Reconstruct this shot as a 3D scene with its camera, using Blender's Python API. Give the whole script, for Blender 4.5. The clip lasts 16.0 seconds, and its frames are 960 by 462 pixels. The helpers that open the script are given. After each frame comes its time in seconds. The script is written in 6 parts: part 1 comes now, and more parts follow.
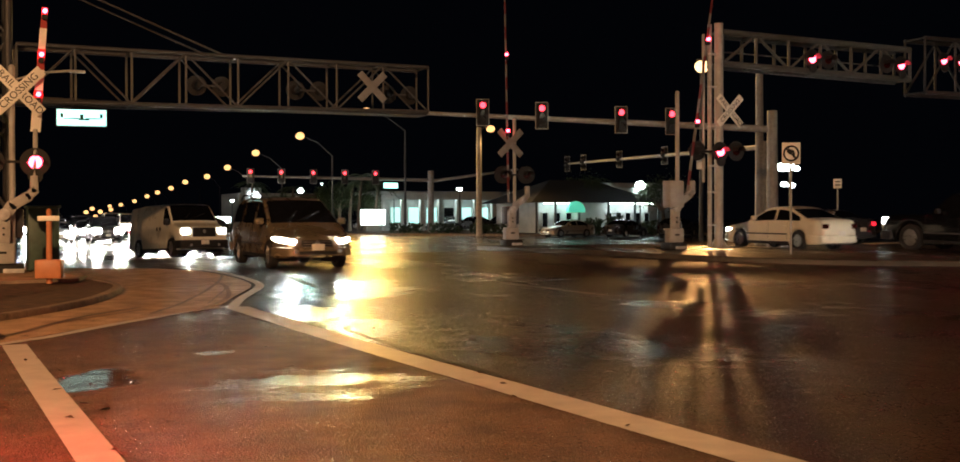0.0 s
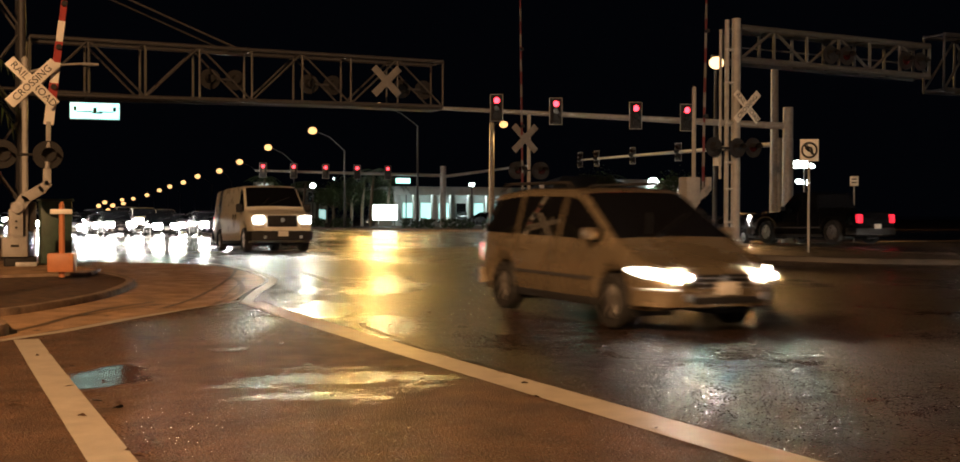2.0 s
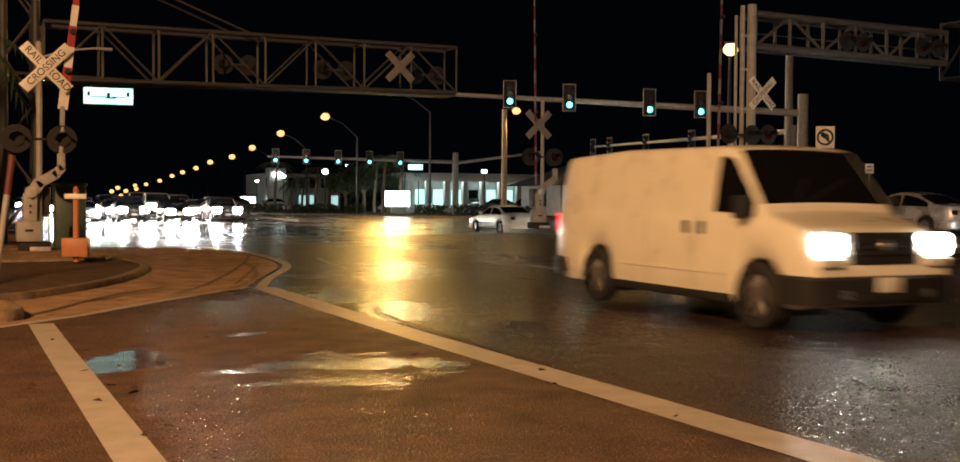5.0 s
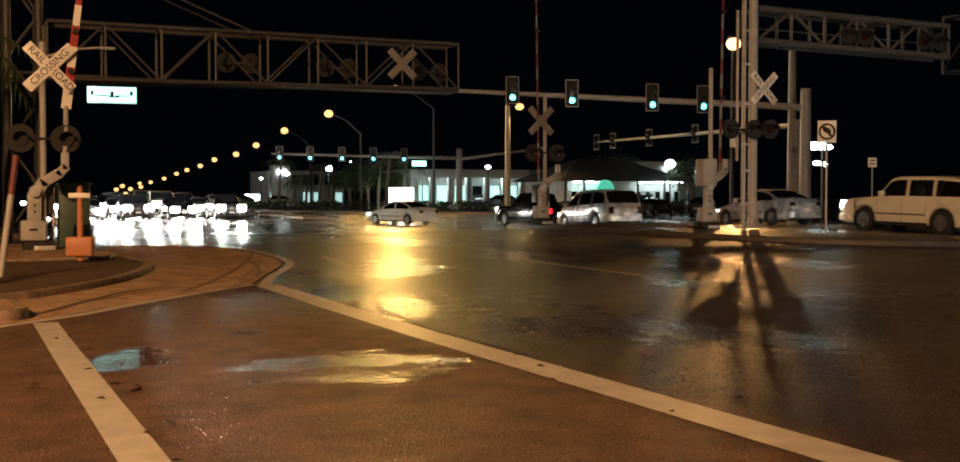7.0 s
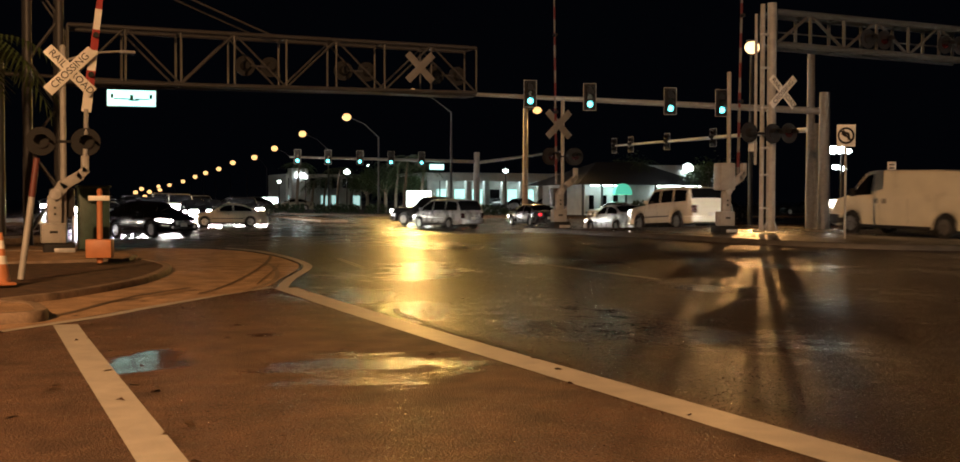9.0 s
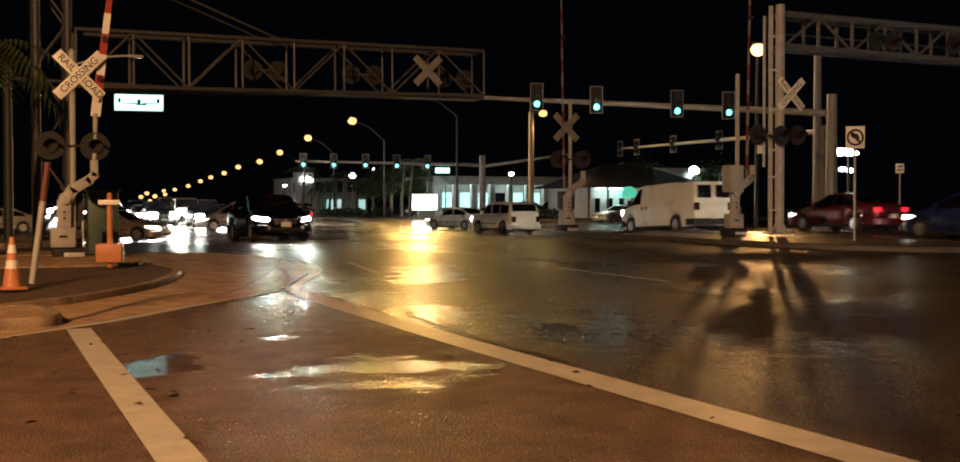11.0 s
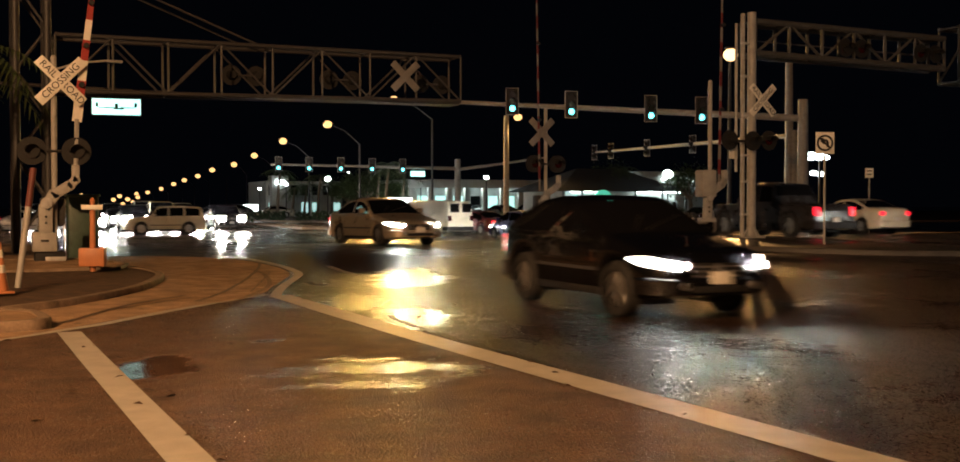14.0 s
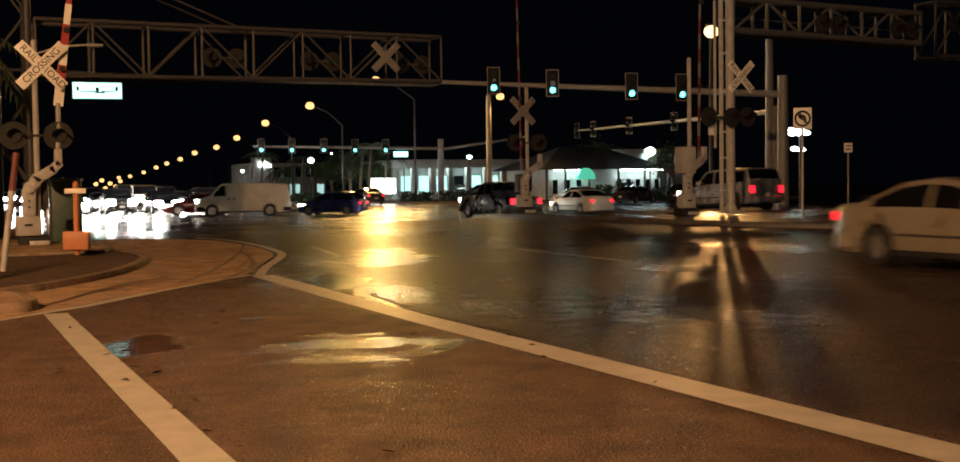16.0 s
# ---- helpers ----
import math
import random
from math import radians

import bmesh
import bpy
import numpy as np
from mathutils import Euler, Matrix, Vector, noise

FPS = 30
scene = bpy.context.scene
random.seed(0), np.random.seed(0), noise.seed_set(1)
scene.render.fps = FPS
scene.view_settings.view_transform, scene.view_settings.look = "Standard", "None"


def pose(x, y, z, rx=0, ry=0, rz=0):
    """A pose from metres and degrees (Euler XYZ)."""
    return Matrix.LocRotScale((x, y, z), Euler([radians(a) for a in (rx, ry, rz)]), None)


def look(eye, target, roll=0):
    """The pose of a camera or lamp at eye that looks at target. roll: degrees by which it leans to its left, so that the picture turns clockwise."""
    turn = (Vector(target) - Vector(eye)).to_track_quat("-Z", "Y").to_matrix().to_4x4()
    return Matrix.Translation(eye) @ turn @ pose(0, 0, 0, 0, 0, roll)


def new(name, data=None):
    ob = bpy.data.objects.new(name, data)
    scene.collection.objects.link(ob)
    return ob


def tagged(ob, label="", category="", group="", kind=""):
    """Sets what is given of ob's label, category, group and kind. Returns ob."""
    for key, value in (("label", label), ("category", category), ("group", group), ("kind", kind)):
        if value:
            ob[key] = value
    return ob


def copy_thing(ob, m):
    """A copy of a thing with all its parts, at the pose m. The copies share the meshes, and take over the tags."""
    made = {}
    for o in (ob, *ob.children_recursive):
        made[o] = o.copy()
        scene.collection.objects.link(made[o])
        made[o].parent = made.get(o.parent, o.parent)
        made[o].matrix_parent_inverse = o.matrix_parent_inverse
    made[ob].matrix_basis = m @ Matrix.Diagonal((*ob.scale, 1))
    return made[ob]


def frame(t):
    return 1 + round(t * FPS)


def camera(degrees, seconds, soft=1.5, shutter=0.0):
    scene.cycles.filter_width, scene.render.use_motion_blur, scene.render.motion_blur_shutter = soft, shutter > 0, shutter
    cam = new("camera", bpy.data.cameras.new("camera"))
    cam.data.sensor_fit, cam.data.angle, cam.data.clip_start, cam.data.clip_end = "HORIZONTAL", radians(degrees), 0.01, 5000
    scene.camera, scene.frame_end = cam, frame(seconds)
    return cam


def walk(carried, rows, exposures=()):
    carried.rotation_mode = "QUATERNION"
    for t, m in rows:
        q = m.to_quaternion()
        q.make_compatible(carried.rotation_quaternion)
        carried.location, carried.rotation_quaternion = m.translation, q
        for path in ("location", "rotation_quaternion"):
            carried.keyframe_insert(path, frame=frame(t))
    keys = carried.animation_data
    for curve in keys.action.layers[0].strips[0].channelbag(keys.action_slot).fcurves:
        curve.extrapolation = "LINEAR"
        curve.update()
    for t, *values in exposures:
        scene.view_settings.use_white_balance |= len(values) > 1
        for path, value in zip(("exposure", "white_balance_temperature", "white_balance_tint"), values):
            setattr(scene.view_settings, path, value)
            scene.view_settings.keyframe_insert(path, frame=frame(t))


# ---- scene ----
# Camera: hand-held at chest height beside the kerb, turning slowly and stepping a little.
PATH = [
    (0.0, -0.026, -0.249, 1.400, -25.762, -0.593, 0.164),
    (0.5, -0.004, -0.098, 1.411, -25.626, -0.623, 0.201),
    (1.0, 0.020, -0.040, 1.406, -25.474, -0.671, 0.115),
    (1.5, 0.016, 0.017, 1.408, -25.341, -0.747, 0.026),
    (2.0, -0.002, 0.004, 1.396, -25.203, -0.800, -0.156),
    (2.5, -0.018, -0.081, 1.391, -25.036, -0.880, -0.311),
    (3.0, -0.016, -0.039, 1.393, -24.914, -0.999, -0.440),
    (3.5, -0.003, 0.065, 1.385, -24.817, -1.113, -0.511),
    (4.0, -0.005, 0.129, 1.375, -24.738, -1.252, -0.524),
    (6.5, -0.010, 0.010, 1.402, -24.446, -1.619, -0.039),
    (7.0, 0.000, 0.000, 1.400, -24.400, -1.664, 0.000),
    (7.5, 0.007, -0.002, 1.403, -24.227, -1.654, -0.072),
    (8.0, 0.002, 0.015, 1.398, -24.010, -1.584, -0.100),
    (8.5, 0.005, -0.010, 1.402, -23.745, -1.540, -0.108),
    (9.0, -0.007, -0.013, 1.400, -23.538, -1.492, -0.121),
    (11.5, -0.128, 0.085, 1.390, -23.262, -1.134, 0.083),
    (12.0, -0.182, 0.143, 1.416, -23.476, -0.193, -0.115),
    (12.5, -0.202, 0.310, 1.413, -23.796, -0.222, -0.445),
    (13.0, -0.216, 0.237, 1.421, -24.020, -0.464, -0.399),
    (13.5, -0.272, -0.019, 1.426, -24.297, -0.805, -0.197),
    (14.0, -0.316, -0.282, 1.429, -24.569, -1.179, 0.058),
    (14.5, -0.356, -0.539, 1.435, -24.786, -1.503, 0.271),
    (15.0, -0.368, -0.677, 1.444, -24.977, -1.824, 0.447),
    (15.5, -0.359, -0.461, 1.404, -25.210, -2.038, 0.782),
    (16.0, -0.361, -0.536, 1.411, -25.352, -2.188, 0.774),
]
cam = camera(45.0, 16.0, soft=1.6, shutter=0.7)
walk(cam, [(t, pose(x, y, z, 90 + pitch, roll, yaw)) for t, x, y, z, yaw, pitch, roll in PATH])

# ---------------------------------------------------------------- light
world = bpy.data.worlds.new("night_sky")
scene.world = world
world.use_nodes = True
world.node_tree.nodes["Background"].inputs[0].default_value = (0.17, 0.22, 0.38, 1)
world.node_tree.nodes["Background"].inputs[1].default_value = 0.004
scene.view_settings.exposure = 0.0



def lamp(name, place, energy, colour, radius=0.15, target=None, cone=150, blend=0.6):
    data = bpy.data.lights.new(name, "SPOT" if target else "POINT")
    data.energy, data.color, data.shadow_soft_size = energy, colour, radius
    ob = new(name, data)
    ob.location = place
    if target:
        data.spot_size, data.spot_blend = radians(cone), blend
        ob.matrix_world = look(place, target)
    return ob


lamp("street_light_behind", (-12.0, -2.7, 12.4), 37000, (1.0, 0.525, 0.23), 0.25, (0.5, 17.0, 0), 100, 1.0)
# unseen lamp added across the road to brighten vehicles, masts and trusses
lamp("added_fill_across", (16.0, -6.0, 10.0), 2400, (1.0, 0.82, 0.62), 0.25, (26, 32, 3.5), 56, 0.6)
lamp("street_light_far_corner", (54.5, 72.7, 12.3), 7200, (1.0, 0.49, 0.16), 0.22, (18, 24, 0), 110, 0.5)
lamp("street_light_boulevard", (37.1, 100.8, 10.8), 20000, (1.0, 0.56, 0.14), 0.3, (18, 48, 3), 130, 0.7)
lamp("street_light_side", (43.2, 87.2, 8.4), 600, (1.0, 0.62, 0.25), 0.2, (42.2, 82.2, 0), 160)

# ---------------------------------------------------------------- materials
MATS = {}


def nodes_of(name):
    m = bpy.data.materials.new(name)
    m.use_nodes = True
    nt = m.node_tree
    return m, nt, nt.nodes["Principled BSDF"]


def plain(name, colour, rough=0.5, metal=0.0, vary=0.15, scale=6.0, bump=0.0, coat=0.0, grain=90.0, spread=0.12):
    """Painted, metal or mineral surface: stains at a large scale, grain at a small one."""
    if name in MATS:
        return MATS[name]
    m, nt, b = nodes_of(name)
    n, l = nt.nodes, nt.links
    tc = n.new("ShaderNodeTexCoord")
    a = n.new("ShaderNodeTexNoise")
    a.inputs["Scale"].default_value, a.inputs["Detail"].default_value = scale, 5
    g = n.new("ShaderNodeTexNoise")
    g.inputs["Scale"].default_value, g.inputs["Detail"].default_value = grain, 2
    for t in (a, g):
        l.new(tc.outputs["Object"], t.inputs["Vector"])
    mixv = n.new("ShaderNodeMath")
    mixv.operation = "MULTIPLY_ADD"
    l.new(g.outputs["Fac"], mixv.inputs[0])
    mixv.inputs[1].default_value = 0.35
    l.new(a.outputs["Fac"], mixv.inputs[2])
    ramp = n.new("ShaderNodeValToRGB")
    ramp.color_ramp.elements[0].position, ramp.color_ramp.elements[1].position = 0.4, 0.95
    lo = [c * (1 - vary) for c in colour]
    hi = [min(1, c * (1 + vary * 0.6)) for c in colour]
    ramp.color_ramp.elements[0].color, ramp.color_ramp.elements[1].color = (*lo, 1), (*hi, 1)
    l.new(mixv.outputs[0], ramp.inputs[0])
    l.new(ramp.outputs[0], b.inputs["Base Color"])
    rr = n.new("ShaderNodeMapRange")
    rr.inputs["To Min"].default_value, rr.inputs["To Max"].default_value = max(0.02, rough - spread), min(1, rough + spread)
    l.new(a.outputs["Fac"], rr.inputs["Value"])
    l.new(rr.outputs[0], b.inputs["Roughness"])
    b.inputs["Metallic"].default_value = metal
    b.inputs["Coat Weight"].default_value = coat
    if bump:
        bp = n.new("ShaderNodeBump")
        bp.inputs["Strength"].default_value, bp.inputs["Distance"].default_value = bump, 0.01
        l.new(g.outputs["Fac"], bp.inputs["Height"])
        l.new(bp.outputs[0], b.inputs["Normal"])
    MATS[name] = m
    return m


def glow(name, colour, strength, casts=True):
    if name in MATS:
        return MATS[name]
    m, nt, b = nodes_of(name)
    b.inputs["Base Color"].default_value = (*colour, 1)
    b.inputs["Emission Color"].default_value = (*colour, 1)
    b.inputs["Emission Strength"].default_value = strength
    b.inputs["Roughness"].default_value = 0.3
    if not casts:
        # small lamps are met by bounced rays alone, which keeps the picture clean
        m.cycles.emission_sampling = "NONE"
    MATS[name] = m
    return m


def wet_asphalt(name, colour, dry, wet, bump, puddle=0.5, tint=0.3, ripple=0.0, drier=0.0, pools=(), mirror=None, beads=0.0):
    """Rained-on paving: coarse stone grain, with a water film that lies in uneven patches."""
    m, nt, b = nodes_of(name)
    n, l = nt.nodes, nt.links
    geo = n.new("ShaderNodeNewGeometry")
    big = n.new("ShaderNodeTexNoise")
    big.inputs["Scale"].default_value, big.inputs["Detail"].default_value, big.inputs["Roughness"].default_value = 0.32, 6, 0.6
    streak = n.new("ShaderNodeMapping")
    streak.inputs["Scale"].default_value = (1.0, 0.45, 1.0)
    l.new(geo.outputs["Position"], streak.inputs["Vector"])
    l.new(streak.outputs[0], big.inputs["Vector"])
    mid = n.new("ShaderNodeTexNoise")
    mid.inputs["Scale"].default_value, mid.inputs["Detail"].default_value = 2.5, 6
    fine = n.new("ShaderNodeTexNoise")
    fine.inputs["Scale"].default_value, fine.inputs["Detail"].default_value = 55, 4
    stone = n.new("ShaderNodeTexVoronoi")
    stone.inputs["Scale"].default_value = 70
    for t in (mid, fine, stone):
        l.new(geo.outputs["Position"], t.inputs["Vector"])
    film = n.new("ShaderNodeMath")
    film.operation = "MULTIPLY_ADD"
    l.new(mid.outputs["Fac"], film.inputs[0])
    film.inputs[1].default_value = 0.35
    l.new(big.outputs["Fac"], film.inputs[2])
    if drier:
        # the patch beside the kerb, this side of the edge line, has drained
        xyz = n.new("ShaderNodeSeparateXYZ")
        l.new(geo.outputs["Position"], xyz.inputs[0])
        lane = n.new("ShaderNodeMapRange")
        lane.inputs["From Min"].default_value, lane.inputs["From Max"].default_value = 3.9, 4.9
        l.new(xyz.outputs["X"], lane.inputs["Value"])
        far = n.new("ShaderNodeMapRange")
        far.inputs["From Min"].default_value, far.inputs["From Max"].default_value = 11.0, 16.0
        l.new(xyz.outputs["Y"], far.inputs["Value"])
        either = n.new("ShaderNodeMath")
        either.operation = "MAXIMUM"
        l.new(lane.outputs[0], either.inputs[0])
        l.new(far.outputs[0], either.inputs[1])
        drained = n.new("ShaderNodeMath")
        drained.operation = "MULTIPLY_ADD"
        l.new(either.outputs[0], drained.inputs[0])
        drained.inputs[1].default_value, drained.inputs[2].default_value = drier, -drier
        both = n.new("ShaderNodeMath")
        both.operation = "ADD"
        l.new(film.outputs[0], both.inputs[0])
        l.new(drained.outputs[0], both.inputs[1])
        # the low ground beyond the railway holds more water
        low = n.new("ShaderNodeMapRange")
        low.inputs["From Min"].default_value, low.inputs["From Max"].default_value = 33.0, 44.0
        low.inputs["To Max"].default_value = 0.14
        l.new(xyz.outputs["Y"], low.inputs["Value"])
        film = n.new("ShaderNodeMath")
        film.operation = "ADD"
        l.new(both.outputs[0], film.inputs[0])
        l.new(low.outputs[0], film.inputs[1])
    if pools:
        # water standing in shallow hollows, with a soft uneven shore
        warp = n.new("ShaderNodeTexNoise")
        warp.inputs["Scale"].default_value, warp.inputs["Detail"].default_value, warp.inputs["Roughness"].default_value = 1.8, 7, 0.65
        stretched = n.new("ShaderNodeMapping")
        stretched.inputs["Rotation"].default_value = (0, 0, radians(24))
        stretched.inputs["Scale"].default_value = (0.6, 1.1, 1.0)
        l.new(geo.outputs["Position"], stretched.inputs["Vector"])
        l.new(stretched.outputs[0], warp.inputs["Vector"])
        deepest = None
        for px, py, rx, ry, turn in pools:
            mp = n.new("ShaderNodeMapping")
            mp.vector_type = "TEXTURE"
            mp.inputs["Location"].default_value = (px, py, 0)
            mp.inputs["Rotation"].default_value = (0, 0, turn)
            mp.inputs["Scale"].default_value = (rx, ry, 1)
            l.new(geo.outputs["Position"], mp.inputs["Vector"])
            away = n.new("ShaderNodeVectorMath")
            away.operation = "LENGTH"
            l.new(mp.outputs[0], away.inputs[0])
            if deepest is None:
                deepest = away.outputs["Value"]
            else:
                least = n.new("ShaderNodeMath")
                least.operation = "MINIMUM"
                l.new(deepest, least.inputs[0])
                l.new(away.outputs["Value"], least.inputs[1])
                deepest = least.outputs[0]
        shore = n.new("ShaderNodeMath")
        shore.operation = "MULTIPLY_ADD"
        l.new(warp.outputs["Fac"], shore.inputs[0])
        shore.inputs[1].default_value = 3.2
        speck = n.new("ShaderNodeMath")
        speck.operation = "MULTIPLY_ADD"
        l.new(stone.outputs["Color"], speck.inputs[0])
        speck.inputs[1].default_value = 1.0
        l.new(deepest, speck.inputs[2])
        l.new(speck.outputs[0], shore.inputs[2])
        depth = n.new("ShaderNodeMapRange")
        depth.inputs["From Min"].default_value, depth.inputs["From Max"].default_value = 3.35, 2.1
        depth.inputs["To Max"].default_value = 0.75
        l.new(shore.outputs[0], depth.inputs["Value"])
        filled = n.new("ShaderNodeMath")
        filled.operation = "ADD"
        l.new(film.outputs[0], filled.inputs[0])
        l.new(depth.outputs[0], filled.inputs[1])
        film = filled
    # single stones that hold a bead of water, and a stony edge to every wet patch
    bead = n.new("ShaderNodeMapRange")
    bead.inputs["From Min"].default_value, bead.inputs["From Max"].default_value = 0.70, 0.80
    bead.inputs["To Max"].default_value = beads
    l.new(stone.outputs["Color"], bead.inputs["Value"])
    grainy = n.new("ShaderNodeMath")
    grainy.operation = "MULTIPLY_ADD"
    l.new(stone.outputs["Color"], grainy.inputs[0])
    grainy.inputs[1].default_value = 0.22
    l.new(film.outputs[0], grainy.inputs[2])
    beaded = n.new("ShaderNodeMath")
    beaded.operation = "ADD"
    l.new(grainy.outputs[0], beaded.inputs[0])
    l.new(bead.outputs[0], beaded.inputs[1])
    film = beaded
    wetf = n.new("ShaderNodeMapRange")
    wetf.interpolation_type = "SMOOTHSTEP"
    wetf.inputs["From Min"].default_value, wetf.inputs["From Max"].default_value = puddle, puddle + 0.2
    l.new(film.outputs[0], wetf.inputs["Value"])
    rough = n.new("ShaderNodeMapRange")
    rough.inputs["To Min"].default_value, rough.inputs["To Max"].default_value = dry, wet
    l.new(wetf.outputs[0], rough.inputs["Value"])
    if drier:
        # traffic has polished the through lanes
        worn = n.new("ShaderNodeMapRange")
        worn.inputs["To Min"].default_value, worn.inputs["To Max"].default_value = dry, dry * 0.64
        l.new(either.outputs[0], worn.inputs["Value"])
        l.new(worn.outputs[0], rough.inputs["To Min"])
    still = None
    if mirror:
        # one hollow deep enough to stand clear over the stone
        mp = n.new("ShaderNodeMapping")
        mp.vector_type = "TEXTURE"
        mp.inputs["Location"].default_value = (mirror[0], mirror[1], 0)
        mp.inputs["Rotation"].default_value = (0, 0, mirror[4])
        mp.inputs["Scale"].default_value = (mirror[2], mirror[3], 1)
        l.new(geo.outputs["Position"], mp.inputs["Vector"])
        away = n.new("ShaderNodeVectorMath")
        away.operation = "LENGTH"
        l.new(mp.outputs[0], away.inputs[0])
        edge = n.new("ShaderNodeMath")
        edge.operation = "MULTIPLY_ADD"
        l.new(warp.outputs["Fac"], edge.inputs[0])
        edge.inputs[1].default_value = 1.6
        l.new(away.outputs["Value"], edge.inputs[2])
        still = n.new("ShaderNodeMapRange")
        still.interpolation_type = "SMOOTHSTEP"
        still.inputs["From Min"].default_value, still.inputs["From Max"].default_value = 1.95, 1.45
        l.new(edge.outputs[0], still.inputs["Value"])
        clear = n.new("ShaderNodeMix")
        clear.data_type = "FLOAT"
        l.new(still.outputs[0], clear.inputs[0])
        l.new(rough.outputs[0], clear.inputs[2])
        clear.inputs[3].default_value = 0.12
        l.new(clear.outputs[0], b.inputs["Roughness"])
    else:
        l.new(rough.outputs[0], b.inputs["Roughness"])
    ramp = n.new("ShaderNodeValToRGB")
    ramp.color_ramp.elements[0].position, ramp.color_ramp.elements[1].position = 0.38, 0.66
    ramp.color_ramp.elements[0].color = (*[c * (1 - tint) for c in colour], 1)
    ramp.color_ramp.elements[1].color = (*[c * (1 + tint) for c in colour], 1)
    comb = n.new("ShaderNodeMath")
    comb.operation = "MULTIPLY_ADD"
    l.new(fine.outputs["Fac"], comb.inputs[0])
    comb.inputs[1].default_value = 0.5
    half = n.new("ShaderNodeMath")
    half.operation = "MULTIPLY"
    half.inputs[1].default_value = 0.5
    l.new(mid.outputs["Fac"], half.inputs[0])
    l.new(half.outputs[0], comb.inputs[2])
    l.new(comb.outputs[0], ramp.inputs[0])
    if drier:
        # beyond the edge line the lanes' colour drops to about a quarter of the patch's
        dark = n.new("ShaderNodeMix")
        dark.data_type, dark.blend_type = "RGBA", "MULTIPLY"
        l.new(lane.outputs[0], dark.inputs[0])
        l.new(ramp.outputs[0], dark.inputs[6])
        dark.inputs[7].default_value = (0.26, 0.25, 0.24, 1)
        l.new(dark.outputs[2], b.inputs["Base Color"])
    else:
        l.new(ramp.outputs[0], b.inputs["Base Color"])
    bp = n.new("ShaderNodeBump")
    bp.inputs["Distance"].default_value = 0.009 if pools else 0.005
    bs = n.new("ShaderNodeMapRange")
    bs.inputs["To Min"].default_value, bs.inputs["To Max"].default_value = bump, bump * 0.42
    l.new(wetf.outputs[0], bs.inputs["Value"])
    if still:
        flat = n.new("ShaderNodeMath")
        flat.operation = "SUBTRACT"
        flat.use_clamp = True
        l.new(bs.outputs[0], flat.inputs[0])
        l.new(still.outputs[0], flat.inputs[1])
        l.new(flat.outputs[0], bp.inputs["Strength"])
    else:
        l.new(bs.outputs[0], bp.inputs["Strength"])
    grit = n.new("ShaderNodeMath")
    grit.operation = "MULTIPLY_ADD"
    l.new(fine.outputs["Fac"], grit.inputs[0])
    grit.inputs[1].default_value = 1.6
    l.new(stone.outputs["Distance"], grit.inputs[2])
    l.new(grit.outputs[0], bp.inputs["Height"])
    if ripple:
        wave = n.new("ShaderNodeTexNoise")
        wave.inputs["Scale"].default_value, wave.inputs["Detail"].default_value = 1.5, 4
        stretch = n.new("ShaderNodeMapping")
        stretch.inputs["Scale"].default_value = (0.6, 1.5, 1.0)
        stretch.inputs["Rotation"].default_value = (0, 0, radians(27))
        l.new(geo.outputs["Position"], stretch.inputs["Vector"])
        l.new(stretch.outputs[0], wave.inputs["Vector"])
        b2 = n.new("ShaderNodeBump")
        b2.inputs["Strength"].default_value, b2.inputs["Distance"].default_value = ripple, 0.03
        l.new(wave.outputs["Fac"], b2.inputs["Height"])
        l.new(b2.outputs[0], bp.inputs["Normal"])
    l.new(bp.outputs[0], b.inputs["Normal"])
    MATS[name] = m
    return m


# standing water: place, half width, half length, turn
POOLS = ((2.95, 9.4, 1.0, 1.25, -0.43), (3.7, 9.1, 0.4, 0.85, -0.43), (4.95, 13.5, 0.4, 1.4, -0.38), (5.08, 15.97, 0.35, 1.0, -0.35),
         (5.91, 11.75, 0.12, 0.22, -0.42), (7.68, 20.39, 0.6, 2.0, -0.32), (2.7, 11.9, 0.3, 0.25, -0.4), (10.65, 15.09, 0.4, 0.5, -0.38))
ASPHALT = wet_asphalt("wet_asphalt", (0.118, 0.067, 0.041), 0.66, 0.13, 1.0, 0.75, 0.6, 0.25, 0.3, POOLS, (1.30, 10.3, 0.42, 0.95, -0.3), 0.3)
# median top: wet concrete with its lack of light put into the colour
MEDIAN_TOP = wet_asphalt("unlit_wet_concrete", (0.07, 0.062, 0.055), 0.5, 0.2, 0.5, 0.62)
CONCRETE = wet_asphalt("damp_concrete", (0.40, 0.255, 0.145), 0.6, 0.36, 0.4, 0.82, 0.5)
KERB = plain("kerb_concrete", (0.26, 0.185, 0.125), 0.7, vary=0.65, scale=4, bump=0.7, grain=30)
# median kerb, darkened in colour as if little light reached it
KERB_UNLIT = plain("unlit_stained_kerb", (0.06, 0.053, 0.046), 0.5, vary=0.5, scale=3, bump=0.4)
SOIL = plain("mulch_soil", (0.095, 0.052, 0.03), 0.9, vary=0.8, scale=5, bump=0.8, grain=40)
PAINT = plain("road_paint", (0.48, 0.44, 0.37), 0.45, vary=0.3, scale=4, bump=0.3)
